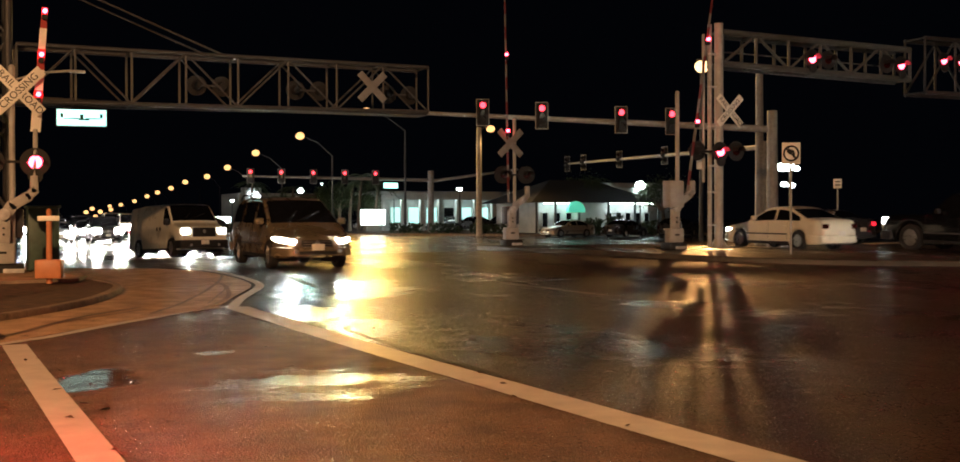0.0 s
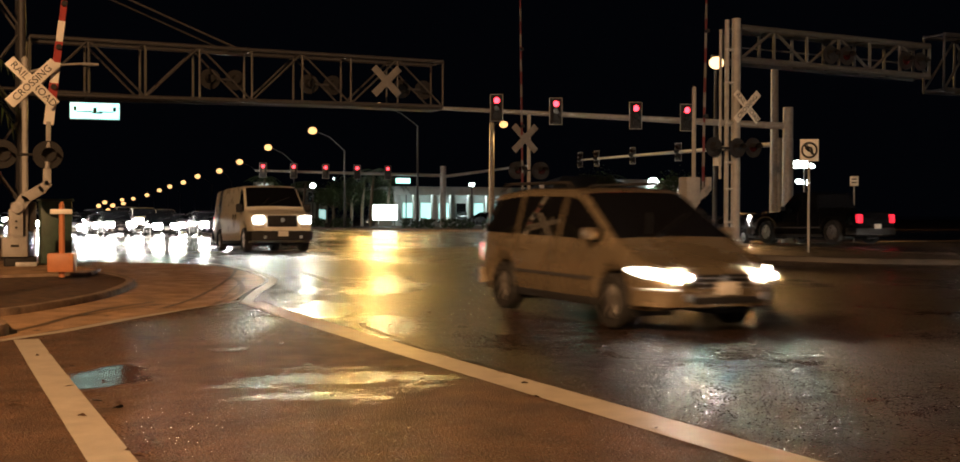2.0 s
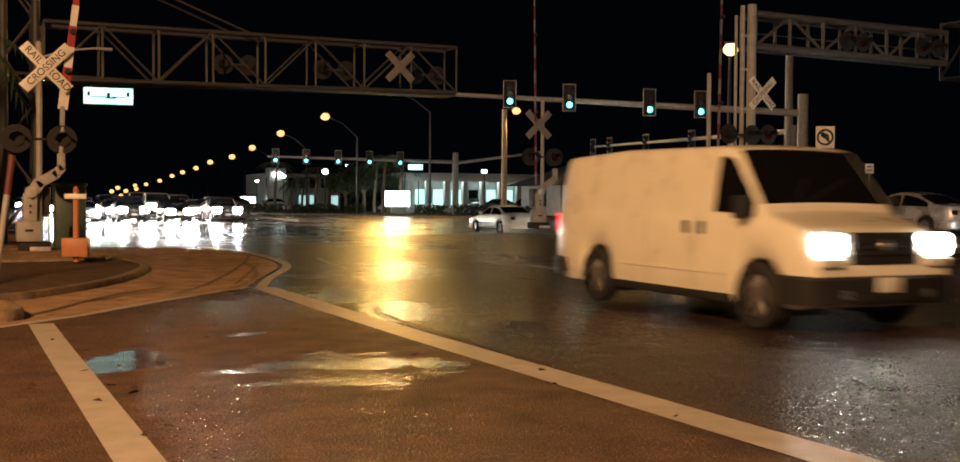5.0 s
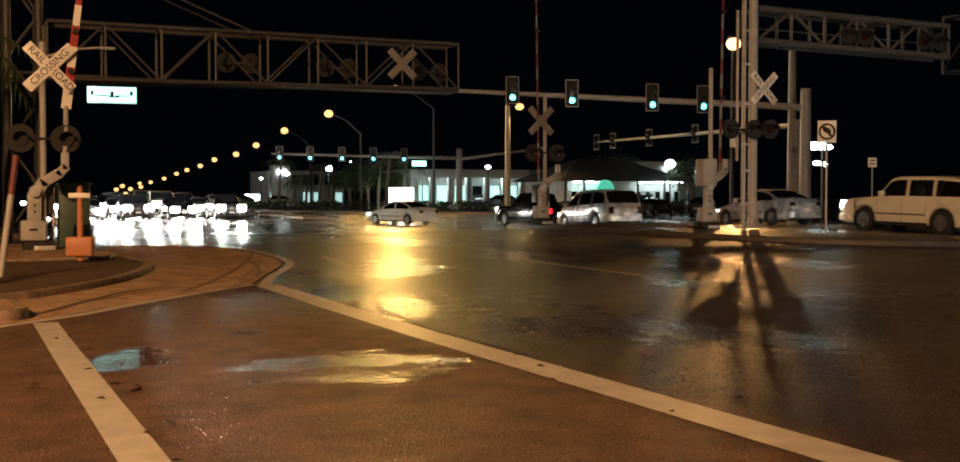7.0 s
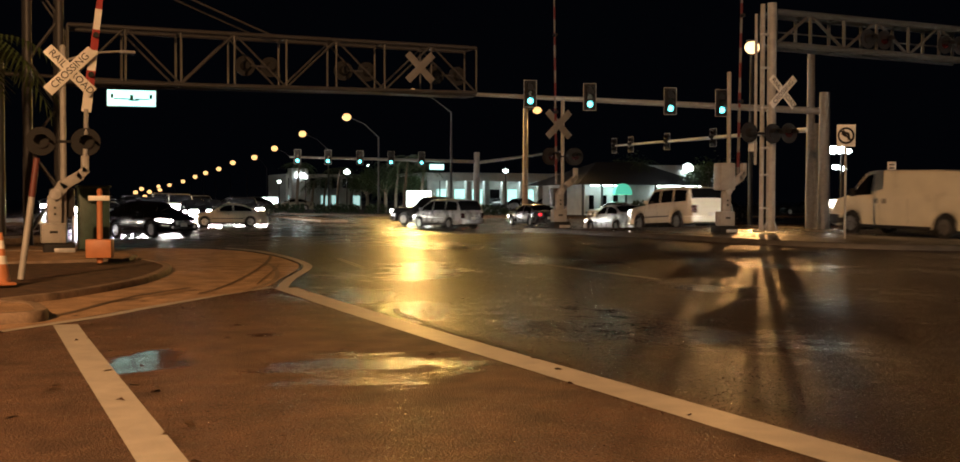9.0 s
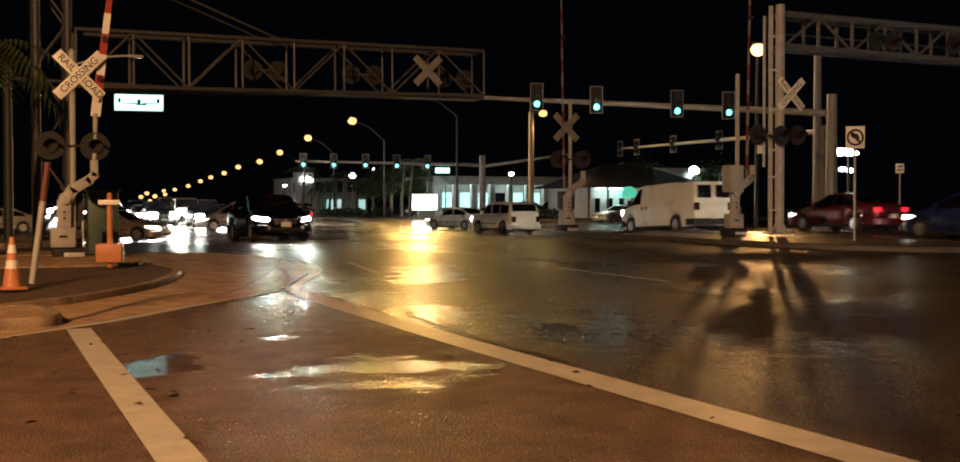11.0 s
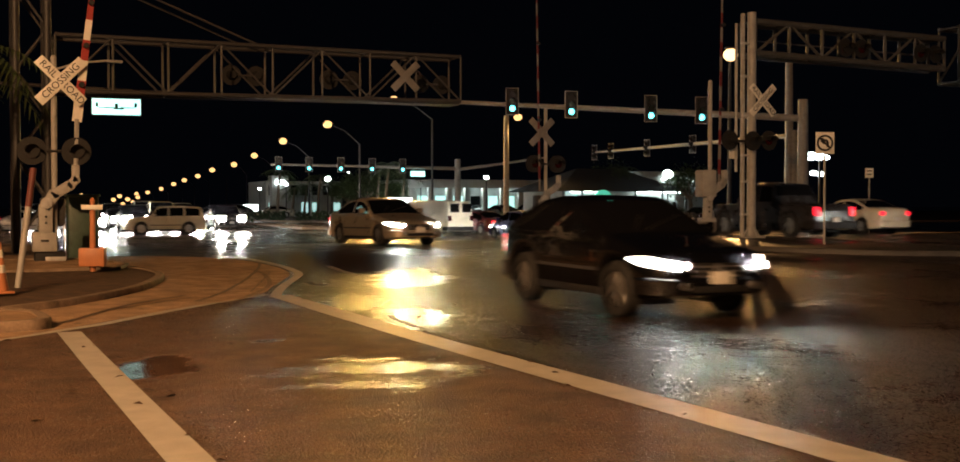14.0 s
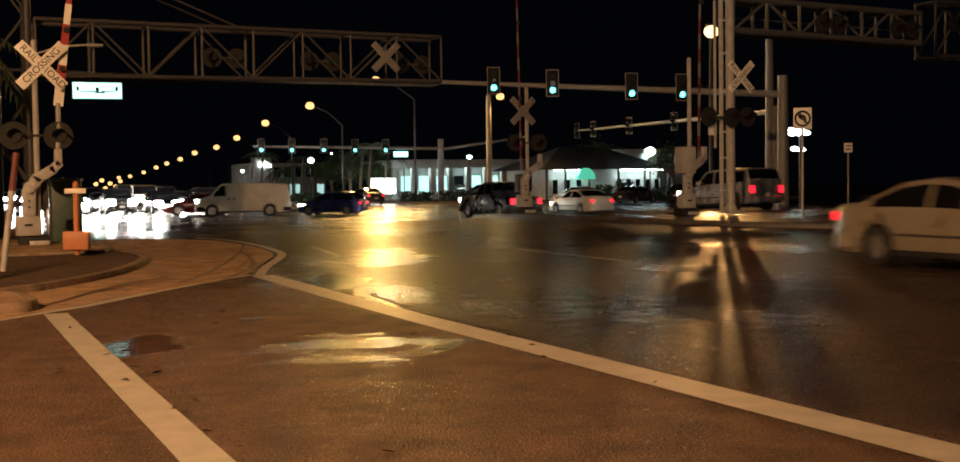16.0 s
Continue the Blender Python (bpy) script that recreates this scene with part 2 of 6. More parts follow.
PAINT_WORN = plain("worn_road_paint", (0.35, 0.32, 0.27), 0.45, vary=0.6, scale=5, bump=0.3)
GALV = plain("galvanised_steel", (0.5, 0.5, 0.5), 0.45, 0.2, 0.25, 8)
GALV_PALE = plain("weathered_aluminium_paint", (0.37, 0.365, 0.35), 0.5, 0.0, 0.25, 5)
GREY = plain("grey_painted_steel", (0.052, 0.052, 0.056), 0.5, 0.0, 0.25, 5)
ZINC = plain("dull_zinc", (0.085, 0.085, 0.087), 0.5, 0.1, 0.3, 6)
LIP_SHADE = plain("shaded_old_asphalt", (0.02, 0.017, 0.014), 0.45, vary=0.6, scale=9, bump=0.8, grain=40)
CRACK = plain("wet_joint_dirt", (0.15, 0.10, 0.06), 0.5, vary=0.5, scale=8, bump=0.4)
BLACK = plain("black_paint", (0.012, 0.012, 0.013), 0.7, vary=0.3)
RUBBER = plain("tyre_rubber", (0.018, 0.018, 0.018), 0.75, vary=0.3, bump=0.3)
RIM = plain("alloy_rim", (0.5, 0.5, 0.5), 0.3, 0.9, 0.1)
WHITE = plain("white_sheeting", (0.78, 0.76, 0.7), 0.4, vary=0.12, scale=4)
REDSTRIPE = plain("red_sheeting", (0.34, 0.035, 0.03), 0.4, vary=0.15, scale=4)
ORANGE = plain("orange_plastic", (0.52, 0.20, 0.085), 0.5, vary=0.2, scale=5)
WOOD = plain("pale_timber", (0.5, 0.4, 0.28), 0.7, vary=0.35, scale=7, bump=0.3)
LENS_RED = plain("dark_red_lens", (0.035, 0.004, 0.004), 0.2, vary=0.1)
LENS_DARK = plain("dark_lens", (0.02, 0.025, 0.02), 0.2, vary=0.1)
GLOW_RED = glow("red_lamp_glow", (1.0, 0.035, 0.055), 7, False)
GLOW_RED_WASH = glow("red_wash_glow", (1.0, 0.03, 0.05), 2400)
GLOW_FLASH = glow("flasher_glow", (1.0, 0.04, 0.07), 26)
GLOW_GREEN = glow("green_lamp_glow", (0.13, 0.86, 0.95), 5, False)
GLOW_SIGN = glow("lit_sign_face", (0.5, 1.0, 0.92), 2.0, False)
GLOW_SODIUM = glow("sodium_lamp_glow", (1.0, 0.55, 0.21), 1.7, False)
GLOW_GLARE = glow("glaring_warm_lamp", (1.0, 0.66, 0.32), 2.6, False)
GLOW_COOL = glow("cool_lamp_glow", (0.85, 1.0, 0.98), 14, False)
GLOW_CEIL = glow("canopy_lamp_glow", (0.8, 1.0, 0.97), 32)
GLOW_HEAD = glow("headlamp_glow", (1.0, 0.93, 0.80), 8000)
GLOW_REFLECTOR = glow("headlamp_reflector_glow", (1.0, 0.94, 0.84), 15)
GLOW_QUEUE = glow("glaring_headlamp", (1.0, 0.95, 0.85), 420)
GLOW_TAIL = glow("tail_lamp_glow", (1.0, 0.02, 0.04), 1.7, False)
GLASS = plain("tinted_car_glass", (0.006, 0.006, 0.007), 0.03, vary=0.1, spread=0.01)
GREEN_INK = plain("green_ink", (0.01, 0.2, 0.12), 0.5)
STUCCO = plain("pale_stucco", (0.5, 0.52, 0.5), 0.8, vary=0.2, scale=1.5, bump=0.2)
ROOF = plain("dark_shingle", (0.05, 0.05, 0.055), 0.8, vary=0.3, scale=2)
BARK = plain("palm_bark", (0.2, 0.16, 0.12), 0.9, vary=0.5, scale=8, bump=0.6)
LEAF = plain("palm_leaf", (0.06, 0.09, 0.03), 0.5, vary=0.5, scale=3)
LITTER = plain("dead_leaf", (0.06, 0.035, 0.02), 0.35, vary=0.6, scale=9)
HEDGE = plain("hedge_leaf", (0.04, 0.07, 0.03), 0.6, vary=0.5, scale=3)


# ---------------------------------------------------------------- mesh helpers
def mesh_of(bm, name, mat, smooth=35):
    me = bpy.data.meshes.new(name)
    bmesh.ops.recalc_face_normals(bm, faces=bm.faces)
    bm.to_mesh(me)
    bm.free()
    mats = mat if isinstance(mat, (list, tuple)) else [mat]
    for m in mats:
        me.materials.append(m)
    if smooth:
        me.shade_smooth()
        me.set_sharp_from_angle(angle=radians(smooth))
    return me


def part(name, bm, mat, parent=None, label="", at=None, smooth=35):
    ob = new(name, mesh_of(bm, name, mat, smooth))
    if parent is not None:
        ob.parent = parent
    if at is not None:
        ob.matrix_basis = at
    return tagged(ob, label)


def thing(name, label, category, at=None, group="", kind=""):
    ob = new(name)
    if at is not None:
        ob.matrix_basis = at
    return tagged(ob, label, category, group, kind)


def B():
    return bmesh.new()


def box(bm, c, s, m=None, bevel=0.0):
    mat = Matrix.LocRotScale(c, None, s)
    if m is not None:
        mat = m @ mat
    r = bmesh.ops.create_cube(bm, size=1.0, matrix=mat)
    if bevel:
        es = list({e for v in r["verts"] for e in v.link_edges})
        bmesh.ops.bevel(bm, geom=es, offset=bevel, segments=2, affect="EDGES", profile=0.5)
    return bm


def tube(bm, p, q, r, r2=None, seg=12, caps=True):
    p, q = Vector(p), Vector(q)
    d = q - p
    m = Matrix.Translation((p + q) / 2) @ d.to_track_quat("Z", "Y").to_matrix().to_4x4()
    bmesh.ops.create_cone(bm, cap_ends=caps, segments=seg, radius1=r, radius2=r if r2 is None else r2, depth=d.length, matrix=m)
    return bm


def bend(bm, pts, r, r2=None, seg=10):
    """A round bar along points."""
    for i in range(len(pts) - 1):
        k = i / max(1, len(pts) - 1)
        k2 = (i + 1) / max(1, len(pts) - 1)
        e = r if r2 is None else r2
        tube(bm, pts[i], pts[i + 1], r + (e - r) * k, r + (e - r) * k2, seg)
    return bm


def ball(bm, c, r, s=(1, 1, 1), seg=12):
    bmesh.ops.create_uvsphere(bm, u_segments=seg, v_segments=max(6, seg // 2), radius=r, matrix=Matrix.LocRotScale(c, None, s))
    return bm


def lettering(text, size, mat, parent, at, depth=0.004):
    cu = bpy.data.curves.new("lettering", "FONT")
    cu.body, cu.size, cu.extrude, cu.align_x, cu.align_y = text, size, depth, "CENTER", "CENTER"
    tmp = bpy.data.objects.new("tmp", cu)
    scene.collection.objects.link(tmp)
    bpy.context.view_layer.update()
    me = bpy.data.meshes.new_from_object(tmp.evaluated_get(bpy.context.evaluated_depsgraph_get()))
    bpy.data.objects.remove(tmp)
    me.materials.clear()
    me.materials.append(mat)
    ob = new("lettering", me)
    ob.parent, ob.matrix_basis = parent, at
    return ob


# ---------------------------------------------------------------- the lie of the land
KNOTS = ((-2000, 0), (11, 0), (14, .03), (20, .13), (28, .33), (33, .38), (36, .33), (40, .18), (46, -.08), (52, -.25), (70, -.25), (95, .05), (110, .1), (5000, .1))


def land(x, y):
    """Height of the paving: it climbs to the railway and falls away behind it."""
    z = float(np.interp(y, [k[0] for k in KNOTS], [k[1] for k in KNOTS]))
    if z > 0 and y < 60:
        z *= 0.55 + 0.45 * min(1, max(0, (x - 6) / 12))
    return z


def on(x, y, rz=0, dz=0.0):
    return pose(x, y, land(x, y) + dz, 0, 0, rz)


def sheet(bm, outline, lift, step=1.0):
    """A thin patch that follows the land: outline as two rails of equal length."""
    a, b = outline
    rows = []
    for (x0, y0), (x1, y1) in zip(a, b):
        rows.append([bm.verts.new((x, y, land(x, y) + lift)) for x, y in ((x0, y0), (x1, y1))])
    for i in range(len(rows) - 1):
        bm.faces.new((rows[i][0], rows[i][1], rows[i + 1][1], rows[i + 1][0]))
    return bm


def rail(points, step=0.6):
    """Points along a line of points, close together."""
    out = []
    for (x0, y0), (x1, y1) in zip(points, points[1:]):
        k = max(1, int(math.hypot(x1 - x0, y1 - y0) / step))
        out += [(x0 + (x1 - x0) * i / k, y0 + (y1 - y0) * i / k) for i in range(k)]
    return out + [points[-1]]


def smooth_line(points, per=8):
    """A rounded line through points."""
    p = [points[0], *points, points[-1]]
    out = []
    for i in range(1, len(p) - 2):
        a, b, c, d = (Vector(v) for v in p[i - 1:i + 3])
        for k in range(per):
            t = k / per
            v = 0.5 * ((2 * b) + (c - a) * t + (2 * a - 5 * b + 4 * c - d) * t * t + (3 * b - a - 3 * c + d) * t ** 3)
            out.append(tuple(v))
    return out + [tuple(points[-1])]


def band(line, width):
    """Two rails on either side of a line."""
    left, right = [], []
    for i, (x, y) in enumerate(line):
        x0, y0 = line[max(0, i - 1)]
        x1, y1 = line[min(len(line) - 1, i + 1)]
        d = math.hypot(x1 - x0, y1 - y0) or 1
        nx, ny = -(y1 - y0) / d * width / 2, (x1 - x0) / d * width / 2
        left.append((x + nx, y + ny))
        right.append((x - nx, y - ny))
    return left, right


# ---------------------------------------------------------------- ground
def build_ground():
    xs = [-3000, -800, -300, -120, -60, -30, -15, -8, -4] + [i for i in range(-2, 36)] + [40, 46, 55, 70, 100, 160, 300, 800, 3000]
    ys = [-600, -200, -80, -40, -20, -10, -4, 0, 4, 8] + [10 + i for i in range(0, 66)] + [80, 85, 90, 95, 100, 110, 130, 170, 250, 500, 1200, 4000]
    bm = B()
    grid = [[bm.verts.new((x, y, land(x, y))) for x in xs] for y in ys]
    for j in range(len(ys) - 1):
        for i in range(len(xs) - 1):
            bm.faces.new((grid[j][i], grid[j][i + 1], grid[j + 1][i + 1], grid[j + 1][i]))
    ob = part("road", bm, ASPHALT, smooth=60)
    tagged(ob, "dark rain-wet asphalt road with puddles", "road", kind="structure")


def marking(name, line, width, lift=0.004, mat=None, label="white painted road line on wet asphalt"):
    ob = part(name, sheet(B(), band(line, width), lift), mat or PAINT, smooth=0)
    return tagged(ob, label, "road marking", kind="structure")


def build_markings():
    marking("edge_line", rail([(4.36, -6), (4.36, 17.5)]), 0.37, label="wide white line along the lane's edge")
    marking("crosswalk_line", rail([(0.9, -6), (0.9, 13.6)]), 0.26, label="wide white line with worn edges")
    marking("corner_line", rail([(-2.0, 10.9), (0.43, 13.4), (1.33, 14.3), (2.4, 15.7), (3.3, 16.8), (4.2, 17.75)]), 0.16)
    marking("curved_line", smooth_line([(4.3, 17.5), (4.9, 19.3), (5.9, 21.9), (6.2, 23.6), (6.3, 25.6), (6.2, 27.6), (5.8, 29.5)]), 0.17, 0.006)
    marking("lane_dash", rail([(10.75, 17.0), (10.6, 20.9)]), 0.13, mat=PAINT_WORN)
    marking("lane_dash", rail([(10.4, 27.0), (10.3, 31.0)]), 0.13, mat=PAINT_WORN)
    marking("turn_dash", rail([(6.85, 21.2), (7.2, 24.2)]), 0.13, mat=PAINT_WORN)
    for y0 in (45.5, 78.0):
        marking("stop_line", rail([(5.0, y0), (20, y0)]), 0.5, mat=PAINT_WORN)
    for x in (8.6, 12.1, 15.6, 33.0):
        for y0 in (82, 94, 106, 118):
            marking("lane_dash", rail([(x, y0), (x, y0 + 3)]), 0.13, mat=PAINT_WORN)
    # the two tracks that cross the road
    for k, y0 in enumerate((30.6, 32.05)):
        bm = B()
        pts = rail([(-25, y0), (60, y0)], 1.0)
        sheet(bm, band(pts, 0.07), 0.008)
        tagged(part("rail", bm, GALV, smooth=0), "worn steel rail set flush in the road", "rail", kind="structure")


def raised(name, outline, height, mat, edge, label, width=0.16, category="kerb"):
    """A kerbed island: a top of its own inside a ring of kerb."""
    n = len(outline)
    cx, cy = sum(p[0] for p in outline) / n, sum(p[1] for p in outline) / n

    def ins(p, d):
        v = Vector((p[0] - cx, p[1] - cy))
        return (cx + v.x * (1 - d / max(0.3, v.length)), cy + v.y * (1 - d / max(0.3, v.length)))
    inner = [ins(p, width) for p in outline]
    bm = B()
    top = [bm.verts.new((x, y, land(x, y) + height - 0.02)) for x, y in inner]
    c = bm.verts.new((cx, cy, land(cx, cy) + height + 0.02))
    for i in range(n):
        bm.faces.new((top[i], top[(i + 1) % n], c))
    tagged(part(name, bm, mat, smooth=60), label, category, kind="structure")
    bm = B()
    rings = []
    for i in range(n):
        (x, y), (u, v) = outline[i], inner[i]
        mx, my = x + (u - x) * 0.15, y + (v - y) * 0.15
        rings.append([bm.verts.new(p) for p in ((x, y, land(x, y) - 0.05), (x, y, land(x, y) + height - 0.03), (mx, my, land(mx, my) + height), (u, v, land(u, v) + height), (u, v, land(u, v) - 0.05))])
    for i in range(n):
        a, b = rings[i], rings[(i + 1) % n]
        for k in range(4):
            bm.faces.new((a[k], a[k + 1], b[k + 1], b[k]))
    tagged(part("kerb", bm, edge, smooth=40), "rounded concrete kerb edge, stained and damp", "kerb", kind="structure")


def build_islands():
    # concrete apron round the corner
    line = smooth_line([(-2.0, 11.0), (0.43, 13.45), (2.4, 15.8), (4.0, 17.6), (4.75, 19.4), (5.72, 21.9), (6.05, 23.7), (6.1, 25.6), (5.9, 27.6), (5.2, 29.2)])
    back = [(min(-1.0, x - 4), y + 4.0) for x, y in line]
    bm = B()
    for k in range(6):
        a = [(x + (u - x) * k / 6, y + (v - y) * k / 6) for (x, y), (u, v) in zip(line, back)]
        b = [(x + (u - x) * (k + 1) / 6, y + (v - y) * (k + 1) / 6) for (x, y), (u, v) in zip(line, back)]
        sheet(bm, (a, b), 0.005)
    bmesh.ops.remove_doubles(bm, verts=bm.verts, dist=0.002)
    tagged(part("concrete_apron", bm, CONCRETE, smooth=60), "tan concrete apron round the street corner, wet and stained", "pavement", kind="structure")
    marking("gutter_joint", smooth_line([(3.6, 16.95), (4.6, 19.2), (5.15, 21.4), (5.4, 23.4), (5.0, 25.2), (3.6, 26.0)]), 0.09, 0.009, KERB, "raised concrete gutter joint")
    for pts, wide in (
        ([(6.2, 26.3), (5.7, 24.3), (5.05, 22.2), (4.2, 19.8), (3.5, 18.0), (2.95, 16.9)], 0.09),
        ([(3.7, 22.8), (4.4, 22.56), (4.95, 22.4)], 0.05),
        ([(2.5, 19.3), (2.96, 19.14), (3.9, 18.8)], 0.05),
        ([(0.8, 14.4), (1.27, 15.33), (1.85, 16.5), (2.4, 17.3), (3.0, 18.0)], 0.13),
        ([(1.5, 15.9), (2.26, 16.75), (3.02, 17.6)], 0.08),
        ([(4.1, 18.3), (4.85, 20.6), (5.6, 22.9)], 0.04),
    ):
        fine = [(x + 0.03 * noise.noise((x * 4, y * 4, 2.0)), y) for x, y in smooth_line(pts, 10)]
        marking("apron_joint", fine, wide * 0.75, 0.011, CRACK, "dark wet joint filled with dirt in the concrete")
    raised("corner_island", smooth_line([(-6, 13.0), (-1.5, 14.6), (0.53, 16.2), (1.34, 17.1), (2.4, 18.9), (3.13, 21.0), (3.35, 22.6), (3.0, 24.6), (1.9, 27.6), (-2, 28.2), (-7, 28), (-6, 13.0)], 4)[:-1], 0.10, SOIL, KERB, "dark mulch and soil in a kerbed corner island")
    raised("corner_kerb_nose", smooth_line([(-1.2, 13.2), (0.2, 13.75), (0.66, 13.95), (0.76, 14.5), (0.5, 15.4), (-0.6, 15.7), (-1.2, 13.2)], 4)[:-1], 0.13, CONCRETE, KERB, "rounded concrete kerb nose")
    raised("pad", [(-6, 22.7), (1.2, 23.0), (2.75, 23.5), (3.05, 24.6), (2.5, 26.8), (-6, 27.2)], 0.15, CONCRETE, KERB, "stained concrete footway pad round the gate", 0.1)
    raised("median", smooth_line([(18.3, 38.0), (17.2, 34.5), (17.6, 29.5), (18.8, 25.5), (21.0, 22.5), (24.2, 20.5), (27, 16), (29.0, 12.0), (30.0, 12.0), (27.4, 19.0), (24.9, 24.0), (23.9, 28.0), (23.2, 33.0), (21.6, 38.0), (20.0, 40.5), (18.3, 38.0)], 4)[:-1], 0.14, MEDIAN_TOP, KERB_UNLIT, "concrete traffic median with a low kerb", category="median")
    raised("median", [(22.5, 80), (24.5, 80), (24.5, 240), (22.5, 240)], 0.15, SOIL, KERB, "planted boulevard median", category="median")
    raised("verge", [(44.0, 86), (300, 86), (300, 260), (27.0, 260), (27.0, 104)], 0.15, SOIL, KERB, "dark grass verge along the far kerb", category="verge")
    raised("verge", [(47.0, -30), (300, -30), (300, 50), (48.5, 50), (47, 46)], 0.15, SOIL, KERB, "dark grass verge beside the far lanes", category="verge")
    raised("verge", [(-200, 78), (3.0, 78), (4.0, 80), (4.0, 260), (-200, 260)], 0.15, SOIL, KERB, "dark grass verge at the boulevard", category="verge")
    raised("verge", [(-200, 34), (0.5, 34), (2.2, 36), (2.2, 42), (0.0, 45), (-200, 45)], 0.15, SOIL, KERB, "dark grass verge beside the tracks", category="verge")


def build_lip():
    # lip of old asphalt along the lane's edge line; dark colour holds its shadow
    bm = B()
    line = rail([(4.62, 8.9), (4.64, 11.0), (4.72, 12.6), (4.85, 13.9)], 0.12)
    line = [(px + 0.09 * noise.noise((px * 3, py * 2.2, 1.0)), py) for px, py in line]
    left, right = band(line, 0.09)
    right = [(px - 0.05 * abs(noise.noise((px, py * 5, 4.0))), py) for px, py in right]
    sheet(bm, (left, right), 0.006)
    tagged(part("asphalt_lip", bm, LIP_SHADE, smooth=0), "dark broken lip of old asphalt with its shadow beside the line", "road patch", kind="structure")


def build_litter():
    """Small wet leaves and grit scattered on the near asphalt."""
    rnd = random.Random(11)
    bm = B()
    for i in range(90):
        x, y = rnd.uniform(-0.5, 7.5), rnd.uniform(4.5, 15)
        if abs(x - 4.36) < 0.12:
            continue
        ln, w, a = rnd.uniform(0.02, 0.07), rnd.uniform(0.012, 0.03), rnd.uniform(0, 6.3)
        u, v = Vector((math.cos(a), math.sin(a), 0)), Vector((-math.sin(a), math.cos(a), 0))
        c = Vector((x, y, land(x, y) + 0.005))
        top = Vector((0, 0, rnd.uniform(0.006, 0.02)))
        ring = [c - u * ln, c - v * w + top, c + u * ln, c + v * w + top * 0.4]
        bm.faces.new([bm.verts.new(p) for p in ring])
    tagged(part("leaf_litter", bm, LITTER, smooth=0), "small wet dead leaves and grit scattered over the asphalt", "leaf litter", kind="stuff")


build_ground()
build_lip()
build_litter()
build_markings()
build_islands()


# ---------------------------------------------------------------- railway signals
SLIDING_CAPS = []
# sheeting for dimly lit arms and crossbuck backs, dimness put into the colour
DIMMED_WHITE = plain("dimmed_white_sheeting", (0.2, 0.19, 0.18), 0.6, vary=0.3, scale=4)
DIMMED_RED = plain("dimmed_red_sheeting", (0.14, 0.02, 0.02), 0.6, vary=0.3, scale=4)


def striped_arm(parent, length, tilt, at, width=0.13, dimmed=False):
    """A gate arm that stands up: white and red bands end to end, with small lamps along it."""
    arm = new("gate_arm")
    arm.parent = parent
    arm.matrix_basis = at @ pose(0, 0, 0, 0, tilt, 0)
    n = max(6, int(length / 0.42))
    for i in range(n):
        w = width * (1 - 0.45 * i / n)
        bm = box(B(), (0, 0, length * (i + 0.5) / n), (w, 0.035, length / n))
        part("white_band" if i % 2 == 0 else "red_band", bm, (DIMMED_WHITE if dimmed else WHITE) if i % 2 == 0 else (DIMMED_RED if dimmed else REDSTRIPE), arm, smooth=0)
    for k in (0.3, 0.62, 0.97):
        part("arm_lamp", tube(B(), (0, -0.03, length * k), (0, -0.11, length * k), 0.05), GLOW_FLASH, arm)
        cover = part("added_lamp_cap", tube(B(), (0, -0.02, length * k), (0, -0.125, length * k), 0.06), BLACK, arm)
        SLIDING_CAPS.append((cover, (0, 0, -0.13), (0, 0, 0), 1.75))
    return arm


def flasher(parent, at, lit=False, lens=None):
    """A round black target plate with a hooded red lamp, facing local -y."""
    f = new("flasher")
    f.parent, f.matrix_basis = parent, at
    bm = tube(B(), (0, 0.0, 0), (0, 0.02, 0), 0.3, seg=24)
    tube(bm, (0, 0.02, 0), (0, 0.2, 0), 0.15, 0.11, 16)
    part("target_plate", bm, BLACK, f)
    bm = B()
    for i in range(9):
        a = radians(180 * i / 8)
        a2 = radians(180 * (i + 1) / 8)
        if i < 8:
            vs = [bm.verts.new(p) for p in ((0.155 * math.cos(a), 0, 0.155 * math.sin(a)), (0.155 * math.cos(a2), 0, 0.155 * math.sin(a2)),
                                            (0.155 * math.cos(a2), -0.28, 0.14 * math.sin(a2)), (0.155 * math.cos(a), -0.28, 0.14 * math.sin(a)))]
            bm.faces.new(vs)
    bmesh.ops.remove_doubles(bm, verts=bm.verts, dist=0.001)
    bmesh.ops.solidify(bm, geom=bm.faces[:], thickness=0.006)
    part("hood", bm, BLACK, f)
    bm = tube(B(), (0, -0.035, 0), (0, 0.0, 0), 0.12, 0.14, 20)
    part("lens", bm, (lens or GLOW_FLASH) if lit else LENS_RED, f)
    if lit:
        cover = part("added_lens_cap", tube(B(), (0, -0.05, 0), (0, -0.002, 0), 0.152, seg=20), BLACK, f)
        SLIDING_CAPS.append((cover, (0, 0, -0.3), (0, 0, 0), 1.62))
    return f


